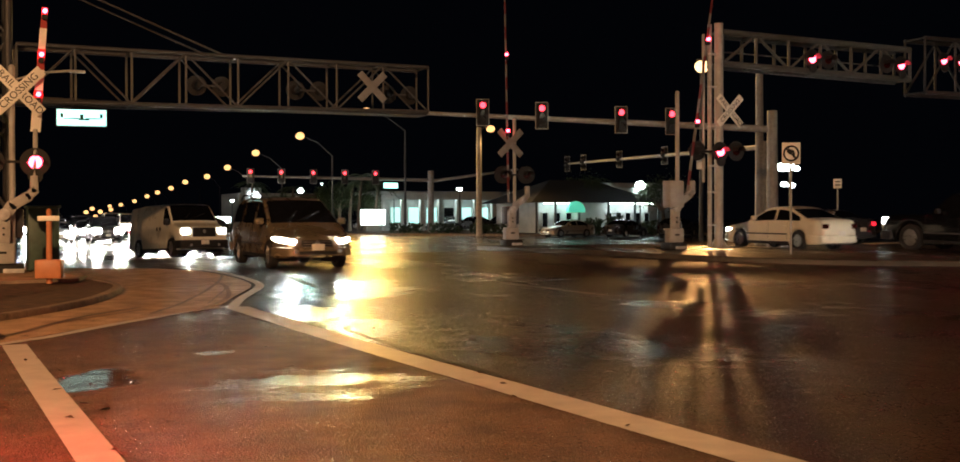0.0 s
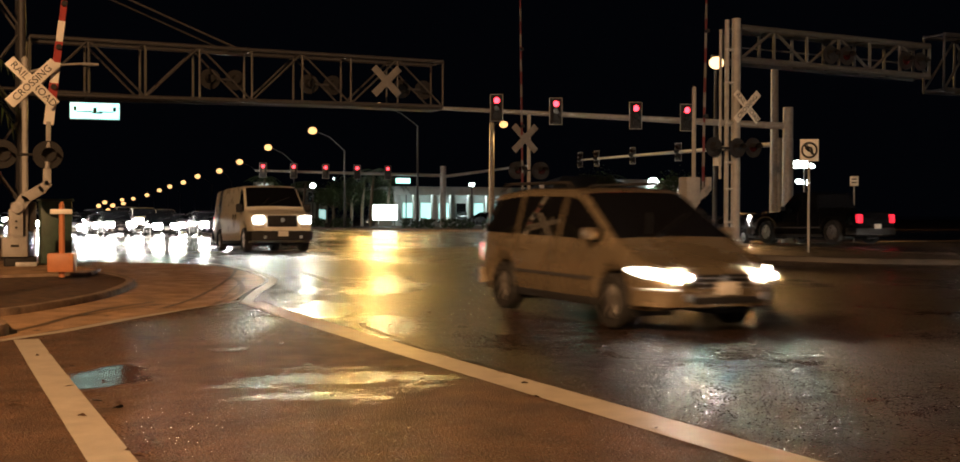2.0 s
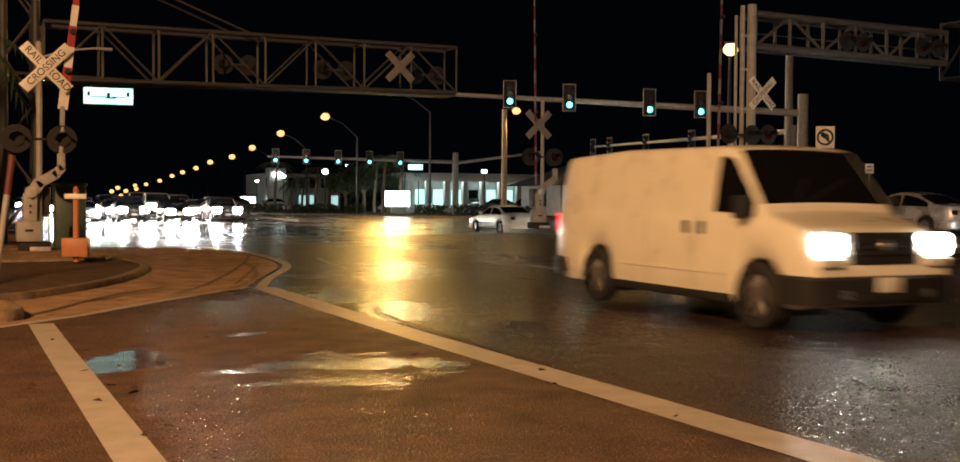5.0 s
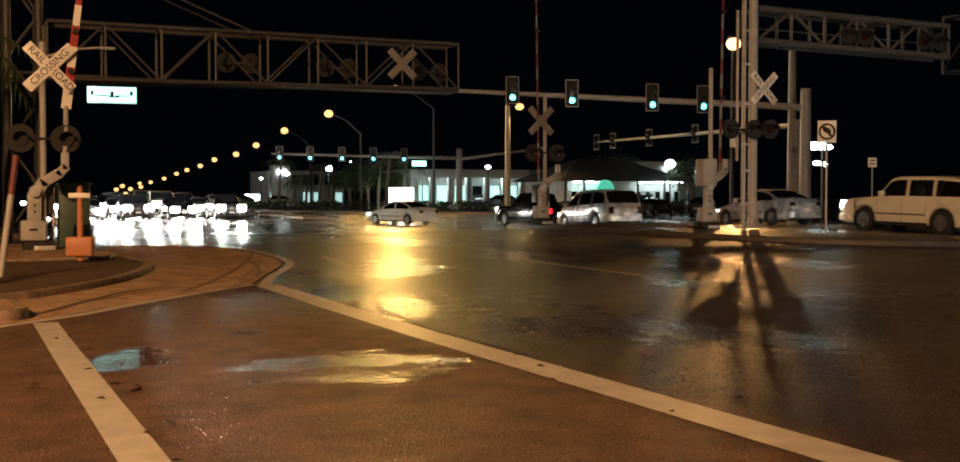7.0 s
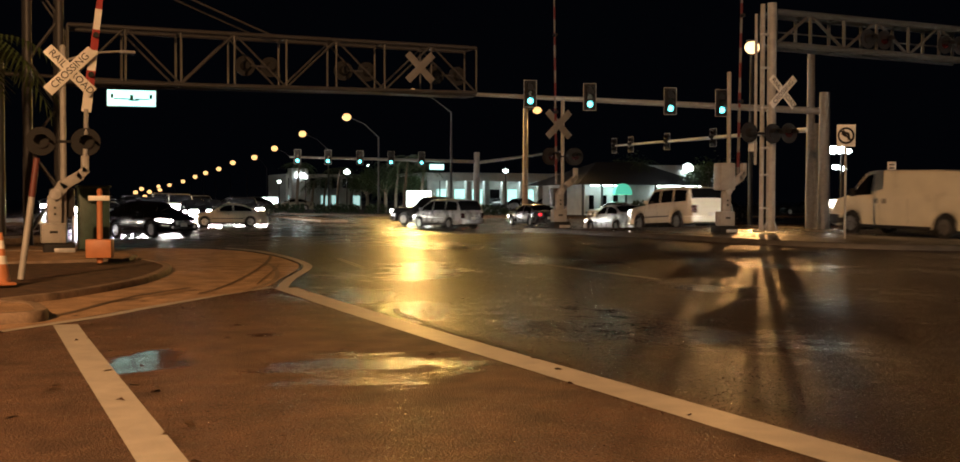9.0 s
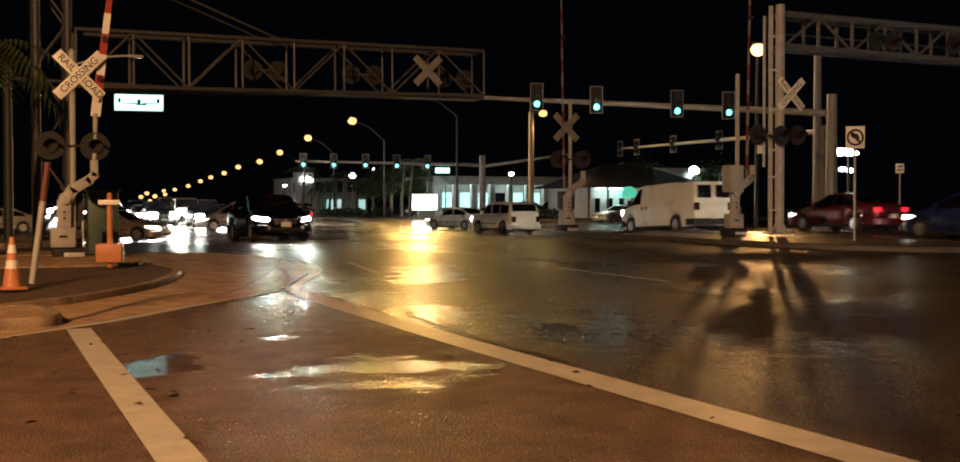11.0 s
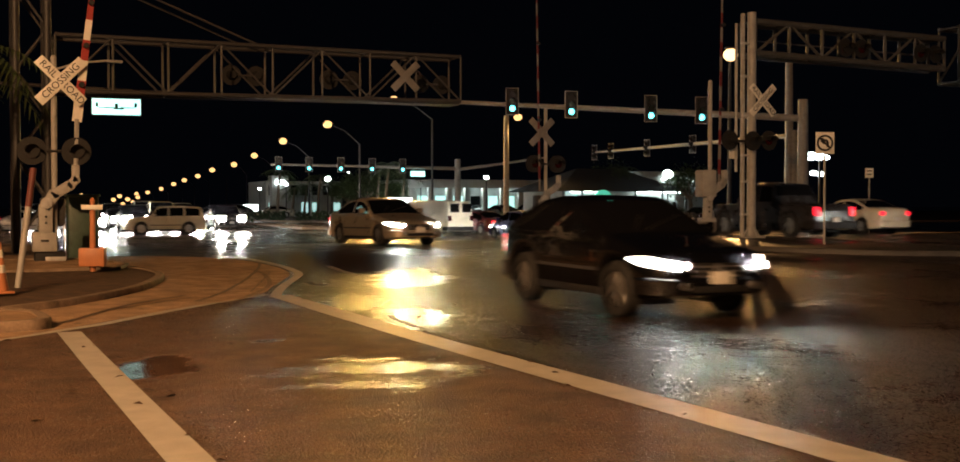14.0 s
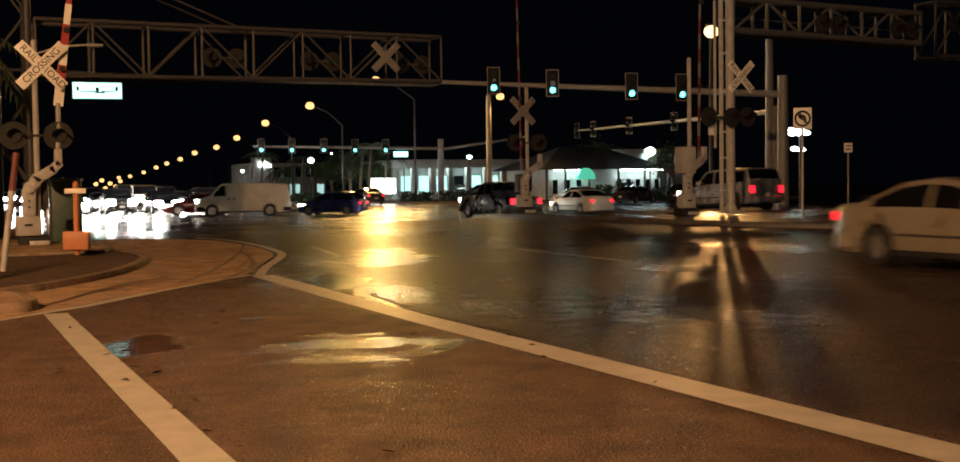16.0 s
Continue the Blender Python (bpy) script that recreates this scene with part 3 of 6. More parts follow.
def crossbuck(parent, at, text=True, size=1.3):
    """Two crossed white blades; the second lies 12 mm behind the first. Faces local -y."""
    c = new("crossbuck")
    c.parent, c.matrix_basis = parent, at
    w = size * 0.19
    for k, (angle, words, back) in enumerate(((45, ("CROSSING",), 0.0), (-45, ("RAIL", "ROAD"), 0.014))):
        m = pose(0, back, 0, 0, -angle, 0)
        bm = box(B(), (0, 0, 0), (size, 0.01, w), bevel=0.004)
        bl = part("blade", bm, WHITE if text else DIMMED_WHITE, c, at=m)
        if text:
            for i, word in enumerate(words):
                x = 0 if len(words) == 1 else (-0.27, 0.27)[i] * size
                lettering(word, w * 0.86, BLACK, bl, pose(x, -0.009, 0, 90, 0, 0), 0.002)
    return c


def gate_signal(label, at, height, buck, flash, arm_len, arm_at, tilt, text=True, lit=False, housing=True, group="crossing gates", mirror=1, arm_tilt0=None, buck_x=0.03, buck_size=1.22, arm_width=0.13, case_z=1.05):
    g = thing("crossing_gate", label, "crossing gate", at, group)
    bm = tube(B(), (0, 0, 0), (0, 0, height), 0.062, seg=16)
    tube(bm, (0, 0, height), (0, 0, height + 0.05), 0.07, 0.03, 16)
    part("mast", bm, GALV_PALE, g)
    bm = box(B(), (0, 0, 0.05), (0.42, 0.42, 0.1), bevel=0.02)
    for a in range(4):
        tube(bm, (0.15 * (-1) ** (a // 2), 0.15 * (-1) ** a, 0.1), (0.15 * (-1) ** (a // 2), 0.15 * (-1) ** a, 0.17), 0.02, seg=6)
    part("mast_base", bm, GALV, g)
    if buck:
        crossbuck(g, pose(buck_x, -0.1, buck, 0, 0, 0), text, buck_size)
    if flash:
        bm = tube(B(), (-0.5, -0.05, flash), (0.5, -0.05, flash), 0.03)
        part("cross_arm", bm, BLACK, g)
        for x in (-0.45, 0.45):
            flasher(g, pose(x, -0.1, flash), lit)
            flasher(g, pose(x, 0.08, flash, 0, 0, 180))
    if housing:
        if arm_width > 0.15:
            part("arm_support", bend(B(), [(0.42 * mirror, -0.12, 1.9), (0.45 * mirror, -0.08, 2.5), (0.47 * mirror, 0.05, 3.05)], 0.05), GALV_PALE, g)
        # machine case, counterweight bracket that bends outward, and its foot box
        bm = box(B(), (-0.02 if case_z < 1.5 else -0.22, 0.28 if case_z < 1.5 else -0.1, case_z), (0.5, 0.42, 0.62 if case_z < 1.5 else 0.8), bevel=0.04)
        part("machine_case", bm, GREY if case_z < 1.5 else GALV_PALE, g)
        m = mirror
        bm = B()
        pts = [(-0.2 * m, 0.5), (-0.19 * m, 1.15), (-0.02 * m, 1.42), (0.3 * m, 1.62), (0.42 * m, 1.74), (0.42 * m, 2.0)]
        for i in range(len(pts) - 1):
            (xa, za), (xb, zb) = pts[i], pts[i + 1]
            c = Vector(((xa + xb) / 2, -0.15, (za + zb) / 2))
            turn = Matrix.Translation(c) @ Euler((0, -math.atan2(zb - za, xb - xa), 0)).to_matrix().to_4x4()
            box(bm, (0, 0, 0), (math.hypot(xb - xa, zb - za) + 0.12, 0.14, 0.28 - 0.03 * i), turn, 0.025)
        part("counterweight_bracket", bm, GALV_PALE, g, "pale cast bracket bent outward")
        part("counterweight", box(B(), (-0.22 * m, -0.15, 0.42), (0.5, 0.3, 0.42), bevel=0.03), GALV_PALE, g)
        part("pedestal", box(B(), (-0.1 * m, 0.05, 0.1), (0.62, 0.5, 0.22), bevel=0.02), BLACK, g)
        bm = tube(B(), (-0.18 * m, -0.29, 1.24), (-0.18 * m, -0.21, 1.24), 0.12, seg=18)
        tube(bm, (-0.18 * m, -0.31, 1.24), (-0.18 * m, -0.28, 1.24), 0.06, seg=12)
        part("pivot_cap", bm, GALV, g)
        for z in (0.82, 0.95):
            part("bolt", tube(B(), (-0.19 * m, -0.25, z), (-0.19 * m, -0.2, z), 0.026, seg=6), BLACK, g)
        part("nameplate_mark", box(B(), (-0.22 * m, -0.303, 0.44), (0.16, 0.006, 0.05), bevel=0.002), BLACK, g)
        bm = bend(B(), [(0.2, 0.1, 0.0), (0.2, 0.1, 0.8), (0.12, 0.2, 0.95)], 0.025)
        part("conduit", bm, GALV, g)
    arm = striped_arm(g, arm_len, tilt, arm_at, arm_width, arm_width < 0.1)
    if arm_tilt0 is not None:
        SWINGS.append((arm, arm_at, arm_tilt0, tilt))
    return g


SWINGS = []


def truss(parent, x0, x1, top0, top1, bot0, bot1, y, depth, bays, r, rail_bars=0, mat=None):
    """A box truss of round bars: four chords, posts and diagonals in both faces."""
    def at(k, hi):
        a, b = (top0, top1) if hi else (bot0, bot1)
        return (x0 + (x1 - x0) * k, a + (b - a) * k)
    for yy in (y, y + depth):
        for hi in (1, 0):
            (xa, za), (xb, zb) = at(0, hi), at(1, hi)
            part("chord", tube(B(), (xa, yy, za), (xb, yy, zb), r), mat or GREY, parent)
        for i in range(bays + 1):
            (xa, za), (_, zb) = at(i / bays, 1), at(i / bays, 0)
            part("post", tube(B(), (xa, yy, za), (xa, yy, zb), r * 0.55, seg=8), mat or GREY, parent)
        for i in range(0 if rail_bars and yy > y else bays):
            hi = i % 2
            (xa, za), (xb, zb) = at(i / bays, hi), at((i + 1) / bays, 1 - hi)
            part("diagonal", tube(B(), (xa, yy, za), (xb, yy, zb), r * 0.5, seg=8), mat or GREY, parent)
    for k in range(rail_bars):
        f = (k + 1) / (rail_bars + 1)
        part("hand_rail", tube(B(), (x0, y + depth, bot0 + (top0 - bot0) * f), (x1, y + depth, bot1 + (top1 - bot1) * f), 0.022, seg=6), mat or GREY, parent)
    for i in range(bays + 1):
        for hi in (1, 0):
            xa, za = at(i / bays, hi)
            part("cross_bar", tube(B(), (xa, y, za), (xa, y + depth, za), r * 0.45, seg=8), mat or GREY, parent)


def build_crossing():
    # near gate on the corner island
    gate_signal("pale steel crossing gate with a lettered crossbuck, arm raised", on(1.72, 26.1, 0, 0.13), 4.35, 3.85, 2.35, 2.67, pose(0.47, 0.05, 3.0), 7, lit=True, arm_width=0.2, arm_tilt0=4.5, buck_x=0.14, buck_size=1.28)
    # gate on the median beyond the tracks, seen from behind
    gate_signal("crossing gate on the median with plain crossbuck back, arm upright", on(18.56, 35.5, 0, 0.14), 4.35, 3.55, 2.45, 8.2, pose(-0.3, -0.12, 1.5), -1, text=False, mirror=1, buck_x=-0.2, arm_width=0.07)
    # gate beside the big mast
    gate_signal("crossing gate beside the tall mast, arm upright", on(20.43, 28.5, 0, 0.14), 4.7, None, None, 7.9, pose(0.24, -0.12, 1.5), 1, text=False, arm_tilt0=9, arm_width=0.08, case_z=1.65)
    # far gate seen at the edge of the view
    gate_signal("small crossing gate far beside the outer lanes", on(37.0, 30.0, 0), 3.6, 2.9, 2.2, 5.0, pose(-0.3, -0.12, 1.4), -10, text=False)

    # overhead cantilever above the near lanes
    c = thing("signal_cantilever", "grey lattice cantilever truss over the near lanes", "signal bridge", pose(0, 33.0, 0))
    z0 = land(2, 33)
    for x, y in ((1.3, 0), (2.1, 0), (1.3, 0.9), (2.1, 0.9)):
        part("mast_leg", tube(B(), (x, y, z0), (x, y, 8.6), 0.11), GREY, c)
    for k in range(7):
        za, zb = z0 + 0.3 + k * 1.15, z0 + 0.3 + (k + 1) * 1.15
        for y in (0, 0.9):
            a, b = ((1.3, 2.1), (2.1, 1.3))[k % 2]
            part("mast_lacing", tube(B(), (a, y, za), (b, y, zb), 0.035, seg=6), GREY, c)
    truss(c, 2.3, 14.24, 6.11, 6.12, 4.58, 4.74, 0, 0.95, 8, 0.06)
    for y in (0, 0.95):
        part("stay_rod", tube(B(), (1.7, y, 8.5), (7.8, y, 6.15), 0.03, seg=6), GREY, c)
    part("walkway", box(B(), (8.2, 0.48, 4.66), (12.1, 0.8, 0.05)), GREY, c)
    crossbuck(c, pose(12.35, -0.12, 5.42), False, 1.15)
    for x in (7.3, 10.3, 13.3):
        flasher(c, pose(x, 1.1, 5.35, 0, 0, 180))
        flasher(c, pose(x + 0.75, 1.1, 5.35, 0, 0, 180))
        part("lamp_bracket", tube(B(), (x - 0.1, 1.05, 5.35), (x + 0.85, 1.05, 5.35), 0.03, seg=6), GREY, c)
    bm = bend(B(), [(2.3, -0.1, 5.15), (2.9, -0.2, 5.35), (3.6, -0.3, 5.42)], 0.03)
    box(bm, (3.8, -0.32, 5.41), (0.42, 0.16, 0.07), bevel=0.02)
    part("small_lamp_arm", bm, GALV_PALE, c)

    # tall mast and truss on the median
    m = thing("signal_mast", "tall twin-tube steel signal mast with truss arm and lettered crossbuck", "signal bridge", pose(21.9, 28.5, 0))
    zb = land(21.9, 28.5) + 0.14
    part("mast", tube(B(), (0.06, 0, zb), (0.06, 0, 7.35), 0.14, 0.135, 18), GALV_PALE, m)
    part("side_tube", tube(B(), (-0.24, 0.05, zb), (-0.24, 0.05, 7.3), 0.07), GALV_PALE, m)
    part("thin_tube", tube(B(), (-0.44, 0.1, 2.5), (-0.44, 0.1, 7.0), 0.045), GALV_PALE, m)
    bm = box(B(), (0, 0, zb + 0.03), (0.75, 0.6, 0.06), bevel=0.01)
    for a in range(4):
        p = Vector((0.06, 0, zb + 0.5))
        e = Vector((0.06 + 0.3 * math.cos(a * 1.5708), 0.3 * math.sin(a * 1.5708), zb + 0.05))
        tube(bm, e, p, 0.03, seg=6)
    part("flared_base", bm, GALV_PALE, m)
    for z in (1.2, 2.2, 3.0, 4.2, 5.4, 6.4):
        part("clamp", box(B(), (-0.08, 0.0, z), (0.5, 0.12, 0.06), bevel=0.01), GALV, m)
    truss(m, 0.2, 7.95, 7.1, 7.02, 6.13, 6.02, 0, 0.7, 6, 0.095, 1, ZINC)
    crossbuck(m, pose(0.3, -0.24, 4.68), True, 1.22)
    part("cross_arm", tube(B(), (-0.85, -0.2, 3.42), (0.85, -0.2, 3.42), 0.035), BLACK, m)
    flasher(m, pose(-0.12, -0.32, 3.42), True)
    flasher(m, pose(0.52, -0.26, 3.45))
    flasher(m, pose(-0.75, 0.0, 3.45, 0, 0, 180))
    for x, lit in ((3.55, True), (4.2, False), (6.7, False), (7.35, True)):
        flasher(m, pose(x, -0.22, 6.45), lit)
    bm = box(B(), (-0.5, 0.15, 3.05), (0.28, 0.06, 0.3))
    part("number_plate", bm, WHITE, m)

    # second truss that reaches in over the outer lanes
    c = thing("signal_cantilever", "dark lattice truss reaching over the outer lanes", "signal bridge", pose(0, 31.0, 0))
    truss(c, 33.2, 44.0, 8.0, 8.1, 6.0, 6.1, 0, 0.95, 7, 0.08)
    part("mast_leg", tube(B(), (44.2, 0.5, land(44, 31)), (44.2, 0.5, 8.8), 0.25), GREY, c)
    for x in (34.0, 34.9):
        flasher(c, pose(x, -0.15, 7.2), True)


# ---------------------------------------------------------------- traffic signals
def signal_head(parent, at, kind="both", switch=3.75):
    """Three lenses in a black case with a pale-rimmed back plate; faces local -y."""
    h = new("signal_head")
    h.parent, h.matrix_basis = parent, at
    bm = box(B(), (0, 0.1, 0), (0.36, 0.2, 1.08), bevel=0.03)
    box(bm, (0, 0.08, 0), (0.62, 0.012, 1.3))
    part("housing", bm, BLACK, h)
    bm = B()
    for s in (-1, 1):
        box(bm, (0.3 * s, 0.07, 0), (0.03, 0.01, 1.3))
        box(bm, (0, 0.07, 0.64 * s), (0.57, 0.01, 0.03))
    part("plate_border", bm, GALV_PALE, h)
    for z, mat in ((0.35, GLOW_RED if kind == "both" else LENS_RED), (0, LENS_DARK), (-0.35, GLOW_GREEN if kind == "both" else LENS_DARK)):
        part("lens", tube(B(), (0, -0.03, z), (0, 0.0, z), 0.13, 0.145, 20), mat, h)
        bm = tube(B(), (0, -0.2, z), (0, 0, z), 0.165, 0.165, 20, caps=False)
        bmesh.ops.delete(bm, geom=[f for f in bm.faces if f.calc_center_median().z < z - 0.06], context="FACES")
        part("visor", bm, BLACK, h)
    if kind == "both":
        # red and green both burn; an added cap hides one of them
        cover = part("added_lens_cap", tube(B(), (0, -0.05, 0), (0, -0.002, 0), 0.155, seg=20), BLACK, h)
        SLIDING_CAPS.append((cover, (0, 0, -0.35), (0, 0, 0.35), switch))
    return h


def build_signals():
    s = thing("traffic_signal_arm", "grey mast arm with four traffic signals over the far side", "traffic signal")
    base, tip = Vector((37.5, 44.6, 0)), Vector((21.6, 51.9, 6.58))
    zb = land(37.5, 44.6)
    part("pole", tube(B(), (37.5, 44.6, zb), (37.5, 44.6, 6.65), 0.3, 0.24, 20), GALV_PALE, s)
    part("arm", tube(B(), (37.4, 44.7, 5.75), tip, 0.17, 0.09, 16), GALV_PALE, s)
    face = math.degrees(math.atan2(22.0, 50.0))
    for x, y, z in ((24.47, 50.5, 6.45), (27.09, 49.35, 6.3), (30.6, 47.75, 6.1), (32.85, 46.75, 6.02)):
        signal_head(s, pose(x, y - 0.35, z + 0.1, 0, 0, -face * 0.8))
    p = thing("steel_pole", "tall thick steel pole at the far corner", "pole")
    x, y = 47.2, 57.4
    part("pole", tube(B(), (x, y, land(x, y)), (x, y, 10.6), 0.3, 0.22, 18), GALV_PALE, p)
    part("cap", tube(B(), (x, y, 10.6), (x, y, 10.7), 0.24, 0.1, 18), GALV_PALE, p)
    p = thing("street_lamp", "high street lamp with a glaring warm head", "street lamp")
    part("pole", tube(B(), (54.7, 73.5, -0.2), (54.7, 73.5, 13.5), 0.2, 0.1, 12), GREY, p)
    part("arm", tube(B(), (54.7, 73.5, 13.4), (54.3, 72.85, 13.65), 0.07), GREY, p)
    part("lamp_head", box(B(), (54.28, 72.84, 13.6), (0.85, 0.5, 0.17), bevel=0.07), GREY, p)
    part("lamp_glass", ball(B(), (54.28, 72.84, 13.1), 0.58, (1, 1, 0.85)), GLOW_GLARE, p)
    s = thing("traffic_signal_arm", "pale mast arm with three signals turned away", "traffic signal")
    a, b = Vector((47.4, 57.2, 5.85)), Vector((50.4, 87.0, 6.15))
    part("arm", tube(B(), a, b, 0.16, 0.08, 14), GALV_PALE, s)
    part("pole", tube(B(), (47.4, 57.2, land(47, 57)), (47.4, 57.2, 6.2), 0.25, 0.2, 14), GALV_PALE, s)
    for k in (0.42, 0.66, 0.88, 0.99):
        q = a.lerp(b, k)
        signal_head(s, pose(q.x - 0.1, q.y, q.z, 0, 0, -75), "dark")
    # far mast arm across the boulevard
    s = thing("traffic_signal_arm", "grey double mast arm with five signals and a lit street sign", "traffic signal")
    part("pole", tube(B(), (43.65, 101, land(43, 101)), (43.65, 101, 6.0), 0.32, 0.28, 16), GALV_PALE, s)
    part("arm", tube(B(), (43.65, 101, 5.1), (25.6, 101, 5.25), 0.16, 0.09, 12), GALV_PALE, s)
    part("arm", tube(B(), (43.65, 101, 5.0), (50.4, 96, 6.05), 0.15, 0.09, 12), GALV_PALE, s)
    for i, x in enumerate((26.22, 29.01, 31.98, 34.97, 37.96)):
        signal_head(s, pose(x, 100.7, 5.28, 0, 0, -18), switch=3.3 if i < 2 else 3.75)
    bm = box(B(), (39.5, 100.8, 4.55), (1.4, 0.12, 0.5), bevel=0.02)
    part("lit_sign", bm, GLOW_SIGN, s)
    # lit street name sign hanging beside the truss
    g = thing("street_name_sign", "lit white-green street name sign on a hanging bracket", "street sign", pose(5.28, 44.1, 0, 0, 0, -7))
    part("sign_case", box(B(), (0, 0.07, 5.13), (1.76, 0.12, 0.64), bevel=0.03), GALV_PALE, g)
    part("sign_face", box(B(), (0, 0, 5.13), (1.7, 0.02, 0.58), bevel=0.008), GLOW_SIGN, g)
    for x, z, w, h in ((-0.68, 5.2, 0.1, 0.16), (0.68, 5.2, 0.1, 0.16), (0.0, 5.15, 0.12, 0.2), (-0.35, 5.1, 0.55, 0.035), (0.38, 5.1, 0.5, 0.035), (0.08, 5.06, 0.36, 0.05)):
        part("word_bar", box(B(), (x, -0.013, z), (w, 0.006, h)), GREEN_INK, g)
    part("hanger", bend(B(), [(-0.6, 0.1, 5.4), (-0.6, 0.1, 5.75), (0.8, 0.1, 5.78), (1.5, 0.1, 5.7)], 0.03), GALV, g)
    part("sign_arm", tube(B(), (-4.5, 0.1, 5.9), (2.6, 0.1, 5.7), 0.07, 0.05), GREY, g)
    part("pole", tube(B(), (-4.5, 0.1, land(0, 44)), (-4.5, 0.1, 6.4), 0.18, 0.15, 14), GREY, g)


def sign_post(label, at, height, w, h, turn_sign):
    s = thing("sign_post", label, "road sign", at)
    part("post", tube(B(), (0, 0, 0), (0, 0, height), 0.032, seg=10), GALV_PALE, s)
    part("panel", box(B(), (0, -0.045, height - h / 2), (w, 0.008, h), bevel=0.003), WHITE, s)
    if turn_sign:
        z, r = height - h / 2, min(w, h) * 0.4
        bm = B()
        for i in range(28):
            a, b = 2 * math.pi * i / 28, 2 * math.pi * (i + 1) / 28
            tube(bm, (r * math.cos(a), -0.055, z + r * math.sin(a)), (r * math.cos(b), -0.055, z + r * math.sin(b)), 0.028, seg=6)
        tube(bm, (-r * 0.7, -0.056, z + r * 0.7), (r * 0.7, -0.056, z - r * 0.7), 0.026, seg=6)
        part("ring", bm, BLACK, s)
        bm = bend(B(), [(r * 0.35, -0.054, z - r * 0.6), (r * 0.35, -0.054, z + r * 0.15), (r * 0.1, -0.054, z + r * 0.38), (-r * 0.3, -0.054, z + r * 0.3)], 0.035, seg=6)
        tube(bm, (-r * 0.2, -0.054, z + r * 0.3), (-r * 0.65, -0.054, z + r * 0.22), 0.11, 0.0, 6)
        part("arrow", bm, BLACK, s)
    else:
        for i in range(2):
            part("word_bar", box(B(), (0, -0.055, height - h * (0.3 + 0.35 * i)), (w * 0.6, 0.006, h * 0.12)), BLACK, s)
    return s


def build_roadside():
    sign_post("white no-turn sign on a thin steel post", on(21.75, 25.0, -30, 0.14), 3.1, 0.5, 0.6, True)
    sign_post("small white sign on a steel post", on(34.6, 37.0, -40, 0.0), 2.75, 0.34, 0.4, False)
    # orange marker post with a small sign and a box round its foot
    p = thing("marker_post", "orange plastic marker post with a small white plate and boxed foot", "marker post", on(2.1, 22.4, -15, 0.13))
    part("post", tube(B(), (0, 0, 0), (0, 0, 1.32), 0.055, 0.05, 14), ORANGE, p)
    part("cap", tube(B(), (0, 0, 1.32), (0, 0, 1.38), 0.055, 0.02, 14), ORANGE, p)
    part("plate", box(B(), (0, -0.07, 1.2), (0.38, 0.02, 0.09), bevel=0.004), WHITE, p)
    part("foot_box", box(B(), (0.0, 0.0, 0.27), (0.46, 0.34, 0.34), bevel=0.02), ORANGE, p, "faded orange box")
    # leaning post and cone
    p = thing("leaning_post", "pale post leaning over with a dark red top", "bollard", on(0.62, 18.9, 0, 0.13))
    part("shaft", tube(B(), (0, 0, 0), (0.17, 0.1, 1.25), 0.05, seg=12), GALV_PALE, p)
    part("top", tube(B(), (0.17, 0.1, 1.25), (0.25, 0.15, 1.85), 0.05, seg=12), plain("dull_red_paint", (0.13, 0.035, 0.03), 0.6, vary=0.3), p)
    c = thing("traffic_cone", "orange traffic cone with two white bands", "traffic cone", on(0.32, 17.9, 10, 0.13))
    part("base", box(B(), (0, 0, 0.02), (0.36, 0.36, 0.04), bevel=0.012), ORANGE, c)
    for z0, z1, mat in ((0.04, 0.3, ORANGE), (0.3, 0.42, WHITE), (0.42, 0.52, ORANGE), (0.52, 0.64, WHITE), (0.64, 0.75, ORANGE)):
        part("cone_band", tube(B(), (0, 0, z0), (0, 0, z1), 0.14 - 0.145 * z0, 0.14 - 0.145 * z1, 18), mat, c)
    # control cabinet and fence behind the near gate
    c = thing("signal_cabinet", "dark green steel signal cabinet behind the gate", "cabinet", on(2.6, 29.3, 0, 0.0))
    dg = plain("dark_green_paint", (0.05, 0.09, 0.07), 0.5, vary=0.3)
    part("body", box(B(), (0, 0, 0.75), (0.7, 0.6, 1.5), bevel=0.03), dg, c)
    part("door", box(B(), (0, -0.31, 0.75), (0.6, 0.02, 1.35), bevel=0.006), dg, c)
    part("roof", box(B(), (0, 0, 1.53), (0.78, 0.68, 0.06), bevel=0.02), dg, c)
    # leaves and bits of litter on the road
    rnd = random.Random(5)
    for i in range(46):
        x, y = rnd.uniform(-1.0, 12), rnd.uniform(4.5, 17)
        bm = B()
        r = rnd.uniform(0.015, 0.05)
        vs = [bm.verts.new((r * math.cos(a) * rnd.uniform(0.5, 1.2), r * math.sin(a) * rnd.uniform(0.3, 0.8), rnd.uniform(0.004, 0.02))) for a in [k * 1.047 for k in range(6)]]
        bm.faces.new(vs)
        bmesh.ops.solidify(bm, geom=bm.faces[:], thickness=0.003)
        ob = part("fallen_leaf", bm, plain("dead_leaf", (0.16, 0.09, 0.04), 0.7, vary=0.5), at=on(x, y, rnd.uniform(0, 360)), smooth=0)
        tagged(ob, "dead brown leaf lying on wet asphalt", "leaf", "fallen leaves")


build_crossing()
build_signals()
build_roadside()


